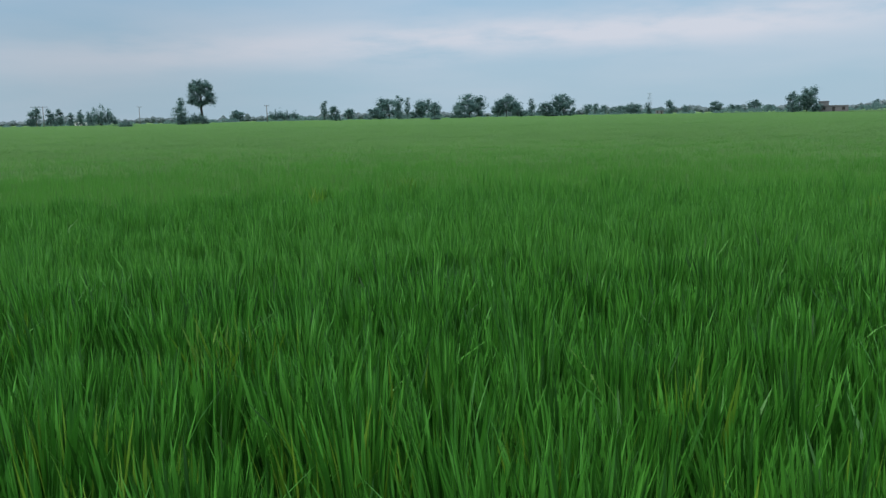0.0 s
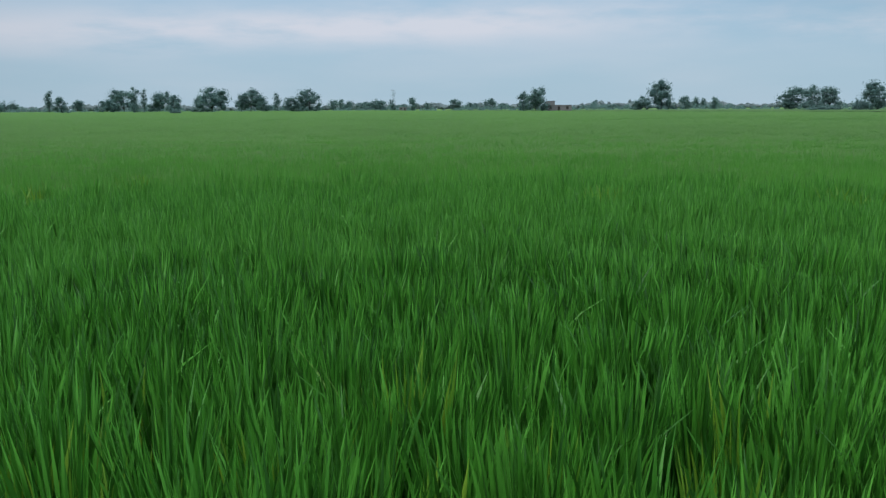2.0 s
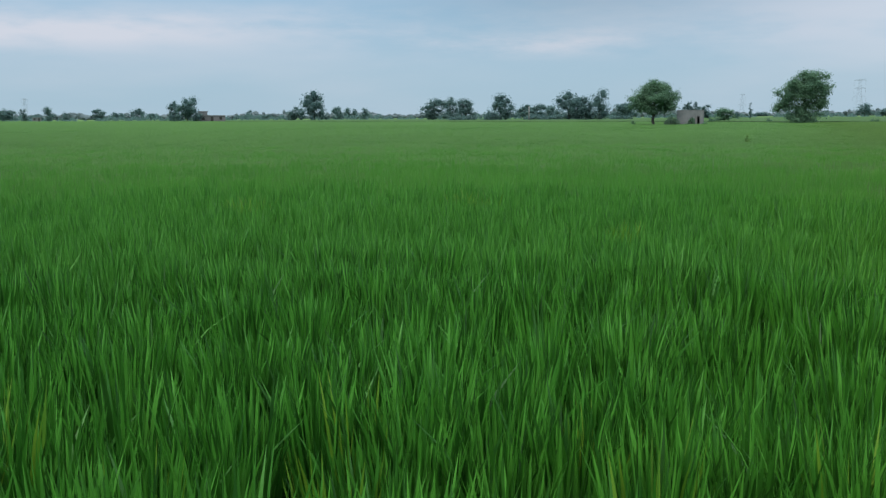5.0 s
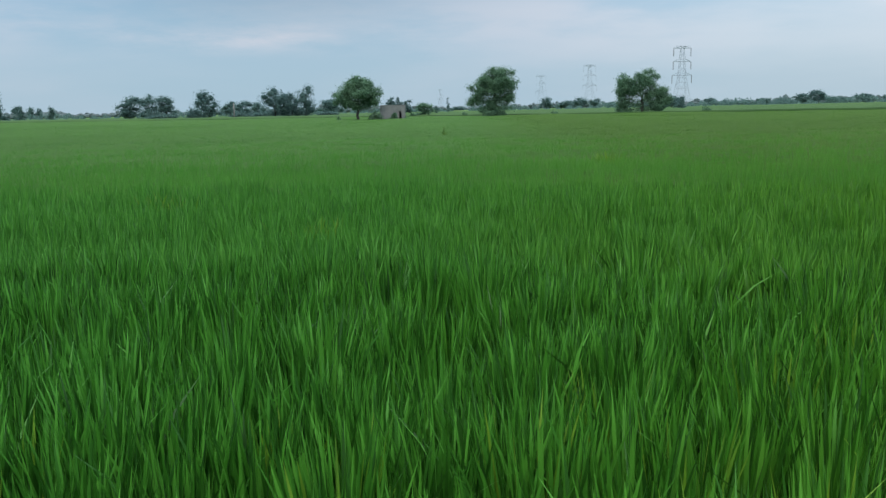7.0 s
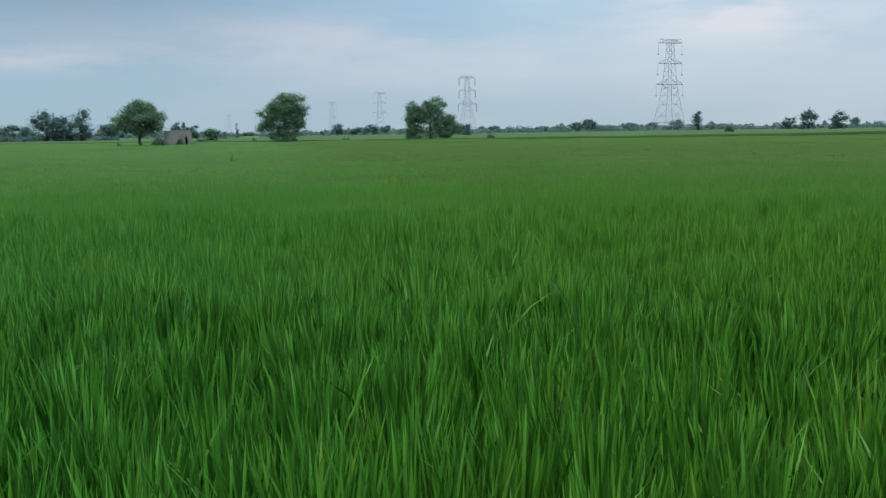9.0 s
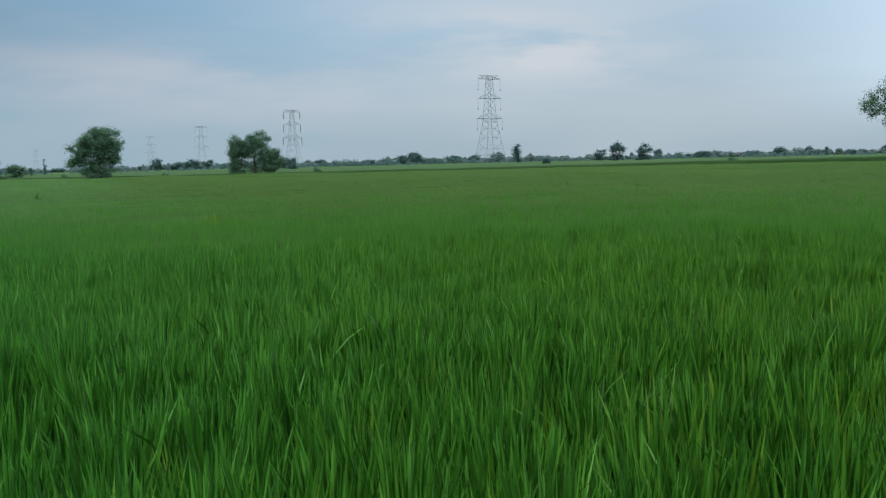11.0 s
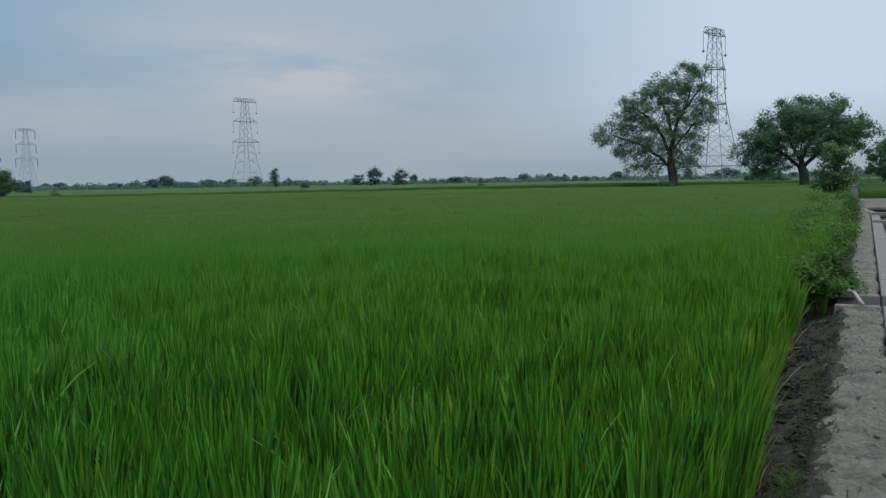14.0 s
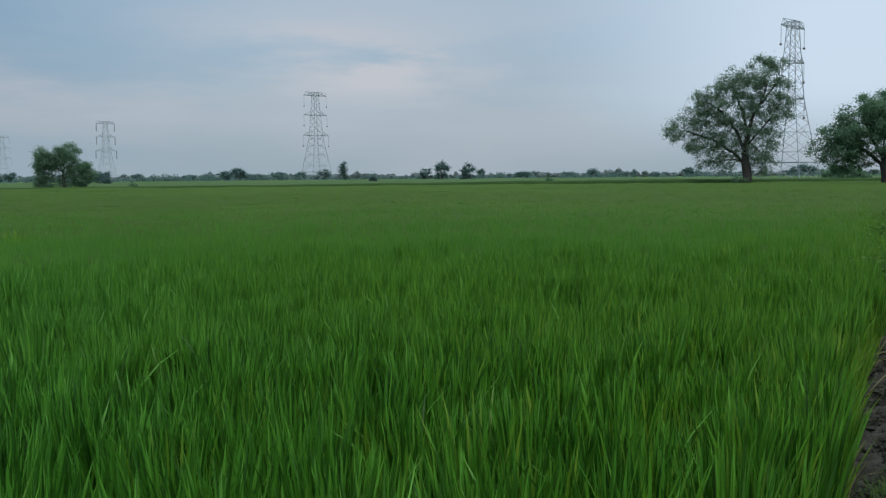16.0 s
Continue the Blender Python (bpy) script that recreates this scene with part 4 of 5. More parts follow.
far_tree("bush", -59.07, 150, 1.2, 1.2)
far_tree("round", -58.42, 1190, 5.8, 19.7)
far_tree("wide", -64.22, 520, 7.3, 6.6)
far_tree("round", -65.33, 782, 6.9, 13.8)
far_tree("round", -66.41, 765, 8.9, 13.4)
far_tree("round", -67.33, 731, 7.9, 8.2)
far_tree("round", -68.19, 816, 4.8, 8.0)
far_tree("round", -72.08, 320, 4.5, 6.5)
far_tree("round", -72.56, 260, 3.9, 2.6)
far_tree("round", -74.46, 952, 7.7, 13.4)
far_tree("tall", -75.26, 1054, 6.2, 9.7)
far_tree("round", -76.19, 952, 5.3, 18.5)
far_tree("round", -77.58, 884, 6.2, 11.9)
far_tree("tall", -78.77, 1054, 8.4, 19.9)
far_tree("round", -79.64, 952, 10.1, 15.6)
far_tree("wide", -80.57, 540, 8.1, 9.9)
far_tree("round", -81.20, 1020, 7.7, 14.3)
far_tree("round", -81.97, 1020, 6.2, 15.1)
far_tree("round", -83.04, 952, 8.2, 12.9)
far_tree("bush", -74.24, 138, 1.45, 1.3)
far_tree("bush", -64.83, 150, 1.1, 1.5)
far_tree("round", -85.79, 714, 8.6, 10.2)
far_tree("tall", -87.18, 440, 9.7, 4.4)
far_tree("bush", -89.08, 260, 2.9, 2.4)
far_tree("bush", -92.16, 150, 0.9, 1.7)
far_tree("round", -92.42, 560, 7.5, 7.5)
far_tree("round", -93.54, 420, 9.1, 6.4)
far_tree("round", -95.18, 430, 8.2, 6.9)
far_tree("round", -96.01, 748, 8.6, 7.8)
far_tree("round", -83.02, 952, 8.9, 15.6)
far_tree("round", -84.37, 1020, 9.4, 12.9)
far_tree("tall", -97.33, 1360, 9.2, 17.3)
far_tree("tall", -98.06, 1394, 8.1, 17.7)
far_tree("round", -98.83, 1054, 8.1, 18.7)
far_tree("bush", -100.60, 135, 1.8, 1.9)
far_tree("round", -101.65, 1020, 6.5, 11.6)
far_tree("round", -103.40, 952, 9.6, 14.1)
far_tree("round", -104.80, 1190, 7.0, 17.5)
far_tree("tall", -105.92, 952, 8.4, 5.1)
far_tree("tall", -107.23, 1292, 7.5, 15.5)
far_tree("round", -109.23, 884, 9.1, 10.4)
far_tree("bush", -105.81, 150, 1.3, 0.5)
far_tree("round", -116.06, 714, 9.2, 12.9)
far_tree("round", -115.38, 731, 7.5, 8.7)
far_tree("bush", -118.35, 190, 3.9, 8.7)
far_tree("round", -124.70, 150, 7.9, 5.4)


# ---------------------------------------------------------------- nearer trees, each with its own shape
def reach_out(stem, arms, lobes, goals, step, kill, rng):
    """Branches that grow from a stem towards goals spread through the crown's lobes."""
    pts, _ = fill_lobes(lobes, goals, rng, 0.25, 0.2)
    pts = pts[pts[:, 2] > 0.4]
    nodes, parent = [np.array(stem[0], float)], [-1]

    def lay(line, last):
        for a, b in zip(line, line[1:]):
            k = max(1, int((Vector(b) - Vector(a)).length / step))
            for j in range(1, k + 1):
                nodes.append(np.array(a) + (np.array(b) - np.array(a)) * j / k + (rng.normal(0, 0.04, 3) if last else 0))
                parent.append(last)
                last = len(nodes) - 1

    lay(stem, 0)
    on_stem = len(nodes)
    for line in arms:
        gap = np.linalg.norm(np.array(nodes[:on_stem]) - np.array(line[0]), axis=1)
        at = int(gap.argmin())
        lay([tuple(nodes[at])] + list(line[1:]), at)
    low = np.array(nodes)[:, 2].max() * 0.22
    xyz = np.array(nodes)
    best = np.full(len(pts), 1e9)
    near = np.zeros(len(pts), int)
    fresh = 0
    for turn in range(90):
        d = np.linalg.norm(pts[:, None] - xyz[None, fresh:], axis=2)
        if fresh == 0:
            d[:, xyz[:, 2] < low] += 50
        j = d.argmin(1)
        v = d[np.arange(len(pts)), j]
        hit = v < best
        near[hit], best[hit] = j[hit] + fresh, v[hit]
        keep = best > kill
        pts, near, best = pts[keep], near[keep], best[keep]
        if not len(pts):
            break
        made = []
        for k in np.unique(near):
            way = pts[near == k] - xyz[k]
            way = (way / np.linalg.norm(way, axis=1, keepdims=True)).mean(0) + rng.normal(0, 0.16, 3) + np.array([0, 0, 0.12])
            q = xyz[k] + way / (np.linalg.norm(way) + 1e-6) * step
            if np.linalg.norm(xyz - q, axis=1).min() > step * 0.3:
                made.append(q)
                parent.append(int(k))
        if not made:
            break
        fresh = len(xyz)
        xyz = np.concatenate([xyz, np.array(made)])
    return xyz, parent, on_stem


def grow_tree(name, label, az, d, lobes, stem, girth, goals, step, leaves, size, mat, bark=BARK, seed=1, tuft=0.5, slim=0.6, inner=(), droop=0.0, arms=()):
    """Trunk, limbs that fork into twigs, and leaves in tufts along the outer twigs."""
    rng = np.random.default_rng(seed)
    ob = tagged(new(name), label, "tree")
    ob.matrix_world = Matrix.Translation(place(az, d)) @ pose(0, 0, 0, 0, 0, az)
    xyz, parent, on_stem = reach_out(stem, arms, lobes, goals, step, step * 1.25, rng)
    n = len(xyz)
    flow = np.zeros(n)
    kids = np.zeros(n, int)
    for i in range(n - 1, 0, -1):
        flow[i] = max(flow[i], 1.0)
        flow[parent[i]] += flow[i]
        kids[parent[i]] += 1
    thick = np.maximum(girth * (flow / flow[0]) ** 0.60, 0.012)
    ends = [(i, parent[i]) for i in range(1, n)]
    root_of = list(range(n))
    for i in range(on_stem, n):
        root_of[i] = root_of[parent[i]] if parent[i] >= on_stem else i
    groups = collections.defaultdict(list)
    for i, p in ends:
        if i < on_stem:
            groups["trunk"].append((i, p))
        elif flow[i] > 12:
            groups[root_of[i]].append((i, p))
        else:
            groups["twigs"].append((i, p))
    for key, pairs in groups.items():
        if key == "trunk":
            way = [0] + [i for i, p in pairs]
            tubes = [tube([xyz[i] for i in way], [thick[i] * (1.4 if i == 0 else 1.12 if i == 1 else 1.0) for i in way], 10)]
        else:
            tubes = [tube([xyz[p], xyz[i]], [min(thick[p], thick[i] * 1.3), thick[i]], 5 if flow[i] > 12 else 3, False) for i, p in pairs]
        made = join_tubes({"trunk": "trunk", "twigs": "branching"}.get(key, "limb"), tubes, bark, ob)
        if key == "twigs":
            tagged(made, kind="stuff")
    # leaves sit on the outer twigs, thickest at their ends
    outer = np.array([i for i in range(on_stem, n) if flow[i] <= 7])
    share = np.where(kids[outer] == 0, 2.4, 1.0) * rng.gamma(1.4, 1.0, len(outer))
    pick = rng.choice(outer, leaves, p=share / share.sum())
    off = rng.normal(0, 1, (leaves, 3)) * np.array([tuft, tuft, tuft * 0.75])
    pts = xyz[pick] + off
    pts[:, 2] -= droop * rng.uniform(0, 1, leaves) ** 2
    nrm = off / (np.linalg.norm(off, axis=1, keepdims=True) + 1e-6) + np.array([0, 0, 0.7]) + rng.normal(0, 0.5, (leaves, 3))
    keep = pts[:, 2] > 0.12
    v, f = leaf_quads(pts[keep], nrm[keep], size, rng, slim)
    if inner:
        v, f = two_meshes(v, f, *lumpy_cores(inner, rng, 0.55, 2))
    mesh_object("crown", v, f, mat, ob)
    return ob


def scatter_lobes(core, count, spread, small, seed):
    """Break large lobes into many small clusters on their skins, so that the outline is uneven."""
    rng = np.random.default_rng(seed)
    made = []
    for c, r in core:
        for _ in range(count):
            dirn = rng.normal(size=3)
            dirn /= np.linalg.norm(dirn)
            k = rng.uniform(*spread)
            s = rng.uniform(*small)
            made.append(((c[0] + dirn[0] * r[0] * k, c[1] + dirn[1] * r[1] * k, c[2] + dirn[2] * r[2] * k), (s * 1.25, s * 1.25, s * 0.8)))
    return made


# tall open tree beside the large pylon
DA = 128.0
core = [((-9.0, 0.3, 8.0), (1.9, 1.8, 2.1)), ((-5.6, -0.4, 11.6), (2.1, 2.0, 1.9)), ((-6.2, 0.5, 5.9), (2.5, 2.0, 1.8)), ((-2.7, 0.2, 14.0), (2.2, 2.2, 2.1)), ((-1.8, -0.3, 10.4), (3.1, 2.8, 2.7)),
        ((-3.3, 0.4, 6.2), (3.1, 2.6, 2.3)), ((-4.2, 0, 3.1), (2.0, 1.8, 1.3)), ((2.8, 0.3, 9.5), (2.5, 2.4, 2.4)), ((4.2, -0.3, 11.2), (1.7, 1.7, 1.7)), ((2.0, 0, 5.6), (2.0, 2.0, 2.4)), ((2.1, 0, 2.9), (1.2, 1.2, 1.2)), ((-0.5, 0, 7.8), (2.6, 2.6, 2.6)), ((-4.8, 0, 9.2), (2.6, 2.4, 2.4)), ((0.6, 0, 12.6), (2.3, 2.2, 2.2)), ((-0.6, 0, 4.6), (2.2, 2.0, 1.8)), ((-7.2, 0, 9.6), (1.9, 1.6, 1.5)),
        ((2.1, 0, 15.8), (2.4, 2.2, 1.9)), ((3.0, 0, 13.4), (2.5, 2.2, 2.0)), ((-0.4, 0, 15.0), (1.7, 1.6, 1.5)), ((0.9, 0, 14.2), (1.6, 1.6, 1.6))]
grow_tree("tree", "tall open-crowned tree with thin grey-green foliage on the bund", -112.75, DA,
          core + scatter_lobes(core, 5, (0.8, 1.1), (0.5, 0.9), 51),
          [(0, 0, -0.3), (0.05, 0, 1.5), (-0.2, 0, 3.2), (-0.25, 0, 5.4), (0.5, 0, 9.3), (1.5, 0, 11.2), (2.3, 0, 13.4)], 0.62, 1500, 0.42,
          52000, 0.112, LEAF_GREY, seed=52, tuft=0.40, droop=0.2,
          arms=[[(-0.2, 0, 3.0), (-1.8, 0.6, 4.6), (-4.4, 0.9, 6.4), (-7.6, 0.6, 7.6)], [(-0.2, 0, 4.4), (-1.4, -0.6, 7.4), (-3.4, -0.4, 10.2), (-5.4, -0.2, 11.8)], [(-0.1, 0, 5.4), (1.4, -0.8, 7.4), (3.0, -0.8, 9.4), (4.2, -0.5, 11.4)],
                [(0.1, 0, 7.2), (-0.8, 0.9, 10.4), (-2.2, 0.8, 14.0)], [(1.2, 0, 10.4), (2.6, 0.5, 12.6), (4.2, 0.4, 14.8)], [(-0.2, 0, 3.6), (1.0, 1.2, 5.0), (2.4, 1.6, 6.2)], [(-0.2, 0, 3.0), (-1.6, -1.4, 3.8), (-4.0, -1.6, 3.4)]])
far_tree("bush", -112.35, DA - 1.5, 1.5, 2.2)

# broad dense tree at the path's end
core = [((0, 0, 7.4), (4.8, 4.2, 3.0)), ((-3.8, 0, 5.6), (3.0, 2.8, 2.6)), ((3.8, 0, 6.6), (2.8, 2.8, 2.4)), ((-1.0, 0, 9.0), (3.3, 3.0, 2.0)), ((3.6, 0, 9.4), (1.6, 1.6, 1.9)), ((-5.0, 0, 4.0), (1.8, 2.0, 1.8)), ((5.2, 0, 7.0), (1.6, 1.8, 1.7)), ((0.5, 0, 5.4), (4.0, 3.5, 1.6)), ((-2.4, 0, 4.2), (2.6, 2.4, 1.5)), ((-5.6, 0, 6.2), (1.6, 1.8, 1.6)), ((-6.4, 0, 4.2), (1.3, 1.3, 1.5)), ((6.6, 0, 6.6), (1.3, 1.2, 1.2)), ((-3.8, 0, 3.2), (2.3, 2.0, 1.5)), ((3.0, 0, 4.8), (2.6, 2.2, 1.6)), ((0.6, 0, 8.2), (4.4, 3.6, 2.3))]
grow_tree("tree", "broad dark green dense-crowned tree beside the path", -120.35, 112.0,
          core + scatter_lobes(core, 6, (0.85, 1.1), (0.5, 1.0), 61),
          [(0.1, 0, -0.3), (0.2, 0, 1.2), (-0.1, 0, 2.6), (-0.3, 0, 4.6), (0, 0, 6.4)], 0.55, 1300, 0.45,
          44000, 0.125, LEAF_DEEP, seed=62, tuft=0.36, slim=0.5, inner=[(c, (r[0] * 0.9, r[1] * 0.9, r[2] * 0.9)) for c, r in core[:4]],
          arms=[[(-0.1, 0, 2.2), (-1.6, 0.8, 3.9), (-4.2, 0.8, 5.6)], [(-0.1, 0, 2.4), (1.8, -0.6, 4.4), (4.8, -0.4, 6.6)], [(-0.2, 0, 3.4), (0.8, 1.0, 6.0), (2.2, 0.8, 8.8)], [(-0.2, 0, 3.0), (-1.4, -1.2, 5.6), (-2.0, -0.8, 8.4)]])

# young bushy tree beside the pillar
core = [((0, 0, 2.3), (1.2, 1.1, 1.1)), ((-0.6, 0, 1.7), (0.75, 0.8, 0.9)), ((0.65, 0, 1.7), (0.75, 0.8, 0.9)), ((0.15, 0, 2.9), (0.8, 0.8, 0.7)), ((0, 0, 1.0), (1.2, 1.0, 0.8))]
grow_tree("young_tree", "young bushy green tree over the bank's weeds", -122.02, 60.0,
          core + scatter_lobes(core, 5, (0.8, 1.15), (0.25, 0.45), 71),
          [(0, 0, -0.3), (0.03, 0, 0.8), (0, 0, 2.0)], 0.09, 420, 0.2,
          9000, 0.065, LEAF_FRESH, seed=72, tuft=0.16)

# small round tree beside the hut
D1 = 112.0
core = [((0, 0, 4.3), (2.3, 2.0, 1.25)), ((-1.5, 0, 3.3), (1.4, 1.4, 0.95)), ((1.6, 0, 3.5), (1.4, 1.3, 0.95)), ((0.3, 0, 4.9), (1.5, 1.5, 0.8)), ((-1.1, 0, 2.5), (1.4, 1.2, 0.6)), ((1.1, 0, 2.6), (1.5, 1.2, 0.6))]
grow_tree("tree", "fresh green round tree standing beside the hut", -52.2, D1,
          core + scatter_lobes(core, 5, (0.85, 1.08), (0.35, 0.6), 81),
          [(0, 0, -0.3), (0, 0, 1.2), (0.1, 0, 2.4), (0.05, 0, 3.4)], 0.17, 520, 0.26,
          20000, 0.10, LEAF_DEEP, seed=82, tuft=0.28)

# leafy tree on the far bund
D2 = 134.0
core = [((0.4, 0, 4.8), (2.5, 2.3, 2.0)), ((-1.6, 0, 4.4), (1.8, 1.8, 1.6)), ((1.0, 0, 6.2), (1.9, 1.8, 1.5)), ((-0.8, 0, 5.6), (1.7, 1.6, 1.4)), ((-0.2, 0, 2.2), (1.7, 1.6, 1.7)), ((2.2, 0, 3.2), (1.3, 1.3, 1.5)), ((-2.7, 0, 3.0), (1.0, 0.9, 0.9)), ((0.2, 0, 0.9), (1.5, 1.3, 1.1)), ((2.6, 0, 5.2), (1.0, 1.0, 1.1))]
grow_tree("tree", "dense leafy tree with foliage down to the bund", -60.9, D2,
          core + scatter_lobes(core, 5, (0.85, 1.1), (0.35, 0.65), 91),
          [(0, 0, -0.3), (0, 0, 1.2), (0.2, 0, 3.0), (0.4, 0, 4.6)], 0.28, 620, 0.32,
          25000, 0.11, LEAF_DEEP, seed=92, tuft=0.34, inner=[(c, (r[0] * 0.9, r[1] * 0.9, r[2] * 0.9)) for c, r in core])

# open tree with two crowns on the far bund
D3 = 138.0
core = [((-2.2, 0, 4.3), (1.6, 1.6, 1.9)), ((0.6, 0, 5.3), (1.8, 1.7, 1.6)), ((2.7, 0, 3.4), (1.5, 1.3, 1.4)), ((-2.5, 0, 1.8), (1.2, 1.0, 1.3)), ((0.3, 0, 1.7), (0.7, 0.7, 0.8)), ((2.4, 0, 1.5), (1.3, 1.0, 1.1)), ((1.0, 0, 3.5), (1.2, 1.1, 1.0)), ((-0.8, 0, 4.2), (1.3, 1.3, 1.1)), ((3.6, 0, 2.4), (0.8, 0.8, 0.9))]
grow_tree("tree", "open spreading tree with two leafy crowns on the bund", -70.22, D3,
          core + scatter_lobes(core, 5, (0.85, 1.08), (0.35, 0.6), 101),
          [(0.3, 0, -0.3), (0.3, 0, 1.4), (0.2, 0, 2.6), (0.4, 0, 3.6)], 0.24, 620, 0.3,
          24000, 0.11, LEAF_DEEP, seed=102, tuft=0.34, inner=[(c, (r[0] * 0.95, r[1] * 0.95, r[2] * 0.95)) for c, r in core[:4]])

# tall tree over the far left field edge
DT = 330.0
core = [((0, 0, 12.6), (3.6, 3.4, 2.7)), ((-2.0, 0, 14.6), (2.2, 2.2, 1.9)), ((2.6, 0, 10.8), (2.6, 2.4, 2.1)), ((-2.6, 0, 9.8), (2.2, 2.2, 2.0)), ((1.8, 0, 14.4), (2.2, 2.0, 1.8)), ((0.3, 0, 7.6), (2.2, 2.0, 1.3)), ((3.6, 0, 8.8), (1.5, 1.4, 1.1)), ((-3.4, 0, 12.6), (1.4, 1.4, 1.2))]
grow_tree("tree", "tall airy tree with clumped foliage above the field edge", 15.1, DT,
          core + scatter_lobes(core, 4, (0.85, 1.05), (0.6, 1.1), 111),
          [(0, 0, -0.3), (0.2, 0, 3.0), (-0.1, 0, 6.0), (0, 0, 9.0)], 0.42, 420, 0.6,
          9000, 0.24, LEAF_FAR_HAZED, seed=112, tuft=0.5, inner=[(c, (r[0] * 0.9, r[1] * 0.9, r[2] * 0.9)) for c, r in core])
far_tree("bush", 15.3, DT - 2, 4.4, 7.0)


# far woods along the skyline
def far_woods():
    """Overlapping low crowns in a band, its haze put into the leaf colour."""
    rng = np.random.default_rng(7)
    verts, faces, start = [], [], 0
    for i in range(1150):
        az = -150 + 210 * (i + rng.uniform(0, 1)) / 1150
        d = rng.uniform(1350, 1500)
        h = 6.4 + 1.6 * math.sin(az * 0.35) + 1.3 * math.sin(az * 1.13 + 1) + 1.6 * math.sin(az * 3.1) * math.sin(az * 0.7) + rng.gamma(1.2, 1.1)
        w = rng.uniform(5, 10)
        c = np.array(place(az, d))
        lobes = [((c[0] + rng.normal(0, w * 0.4), c[1] + rng.normal(0, w * 0.4), h * 0.35), (w, w, h * 0.45)), ((c[0] + rng.normal(0, w * 0.3), c[1], h * 0.66), (w * 0.6, w * 0.6, h * 0.34))]
        v1, f1 = lumpy_cores(lobes, rng, 0.92)
        pts, nrm = fill_lobes(lobes, 26, rng, 0.7, 0.12)
        v2, f2 = leaf_quads(pts, nrm, 1.3, rng, 0.8)
        for v, f in ((v1, f1), (v2, f2)):
            verts.append(np.asarray(v))
            faces += [tuple(int(k) + start for k in face) for face in f]
            start += len(v)
    return tagged(mesh_object("far_woods", np.concatenate(verts), faces, LEAF_WOODS_HAZED), "low line of far woods along the skyline, haze in its leaf colour", "woods", kind="stuff")


far_woods()


def field_scrub():
    """Low broken scrub along the far field edges."""
    rng = np.random.default_rng(17)
    n = 30000
    az = rng.uniform(-128, 34, n)
    level = 2.0 + 1.4 * np.sin(az * 0.9 + 0.4) + 1.3 * np.sin(az * 2.7) * np.sin(az * 0.31 + 1) + 0.9 * np.sin(az * 9.1 + 2)
    level += 3.0 * np.exp(-((az + 80) / 6.5) ** 2) * (0.75 + 0.35 * np.sin(az * 5.3) * np.sin(az * 1.9 + 1))
    keep = level > 0.6
    az, level = az[keep], level[keep]
    d = 640 + 40 * np.sin(az * 0.2) + rng.uniform(-12, 12, len(az))
    a = np.radians(az)
    p = np.stack([-np.sin(a) * d, np.cos(a) * d, level * rng.uniform(0.0, 1.0, len(az))], 1)
    v, f = leaf_quads(p, rng.normal(size=(len(az), 3)) + np.array([0, 0, 0.4]), 0.6, rng, 0.8)
    return tagged(mesh_object("field_scrub", v, f, LEAF_FAR_HAZED), "low broken scrub along the far field edges", "scrub", kind="stuff")


field_scrub()
for az, d, h, w in ((-40.0, 285, 2.2, 9.0), (-42.0, 288, 1.8, 7.0), (-44.8, 285, 2.4, 9.0), (-46.6, 283, 3.0, 10.0), (-48.2, 280, 3.2, 8.0), (-50.2, 290, 2.0, 7.0)):
    far_tree("bush", az, d, h, w)


# ---------------------------------------------------------------- weeds on the bank
def weed_plant(s, w, h, seed, flowers=False):
    rng = np.random.default_rng(seed)
    ob = tagged(new("weed"), "leafy green weed on the bank beside the rice", "weed", group="bank weeds")
    ob.matrix_world = Matrix.Translation(bank_point(s, w, -0.12))
    lobes = [((rng.normal(0, 0.16), rng.normal(0, 0.16), h * rng.uniform(0.3, 0.8)), (h * 0.32, h * 0.32, h * 0.26)) for _ in range(6)]
    pts, nrm = fill_lobes(lobes, int(300 + 200 * h), rng, 0.2, 0.3)
    pts = pts[pts[:, 2] > 0.05]
    v, f = leaf_quads(pts, nrm[:len(pts)] + np.array([0, 0, 0.9]), 0.037, rng, 0.55)
    mesh_object("leaves", v, f, WEED_PALE if flowers and s > 20 else WEED, ob)
    tubes = [tube([(0, 0, -0.15), (c[0] * 0.5, c[1] * 0.5, c[2] * 0.5), c], [0.008, 0.006, 0.003], 4) for c, _ in lobes]
    tagged(join_tubes("stem_cluster", tubes, WEED, ob), kind="stuff")
    return ob


wr = random.Random(77)
for i in range(170):
    s = 12.6 + 44 * wr.random() ** 1.4
    lo = np.interp(s, [12, 14, 20, 30, 45, 57], [0.50, 0.46, 0.44, 0.50, 0.55, 0.7])
    w = lo + wr.random() * np.interp(s, [12, 16, 30, 57], [0.55, 0.95, 1.4, 1.8])
    weed_plant(s, w, (0.45 + 0.45 * wr.random()) * np.interp(s, [12, 15, 25, 50], [0.75, 0.95, 1.05, 1.2]), 300 + i, i % 3 == 0)


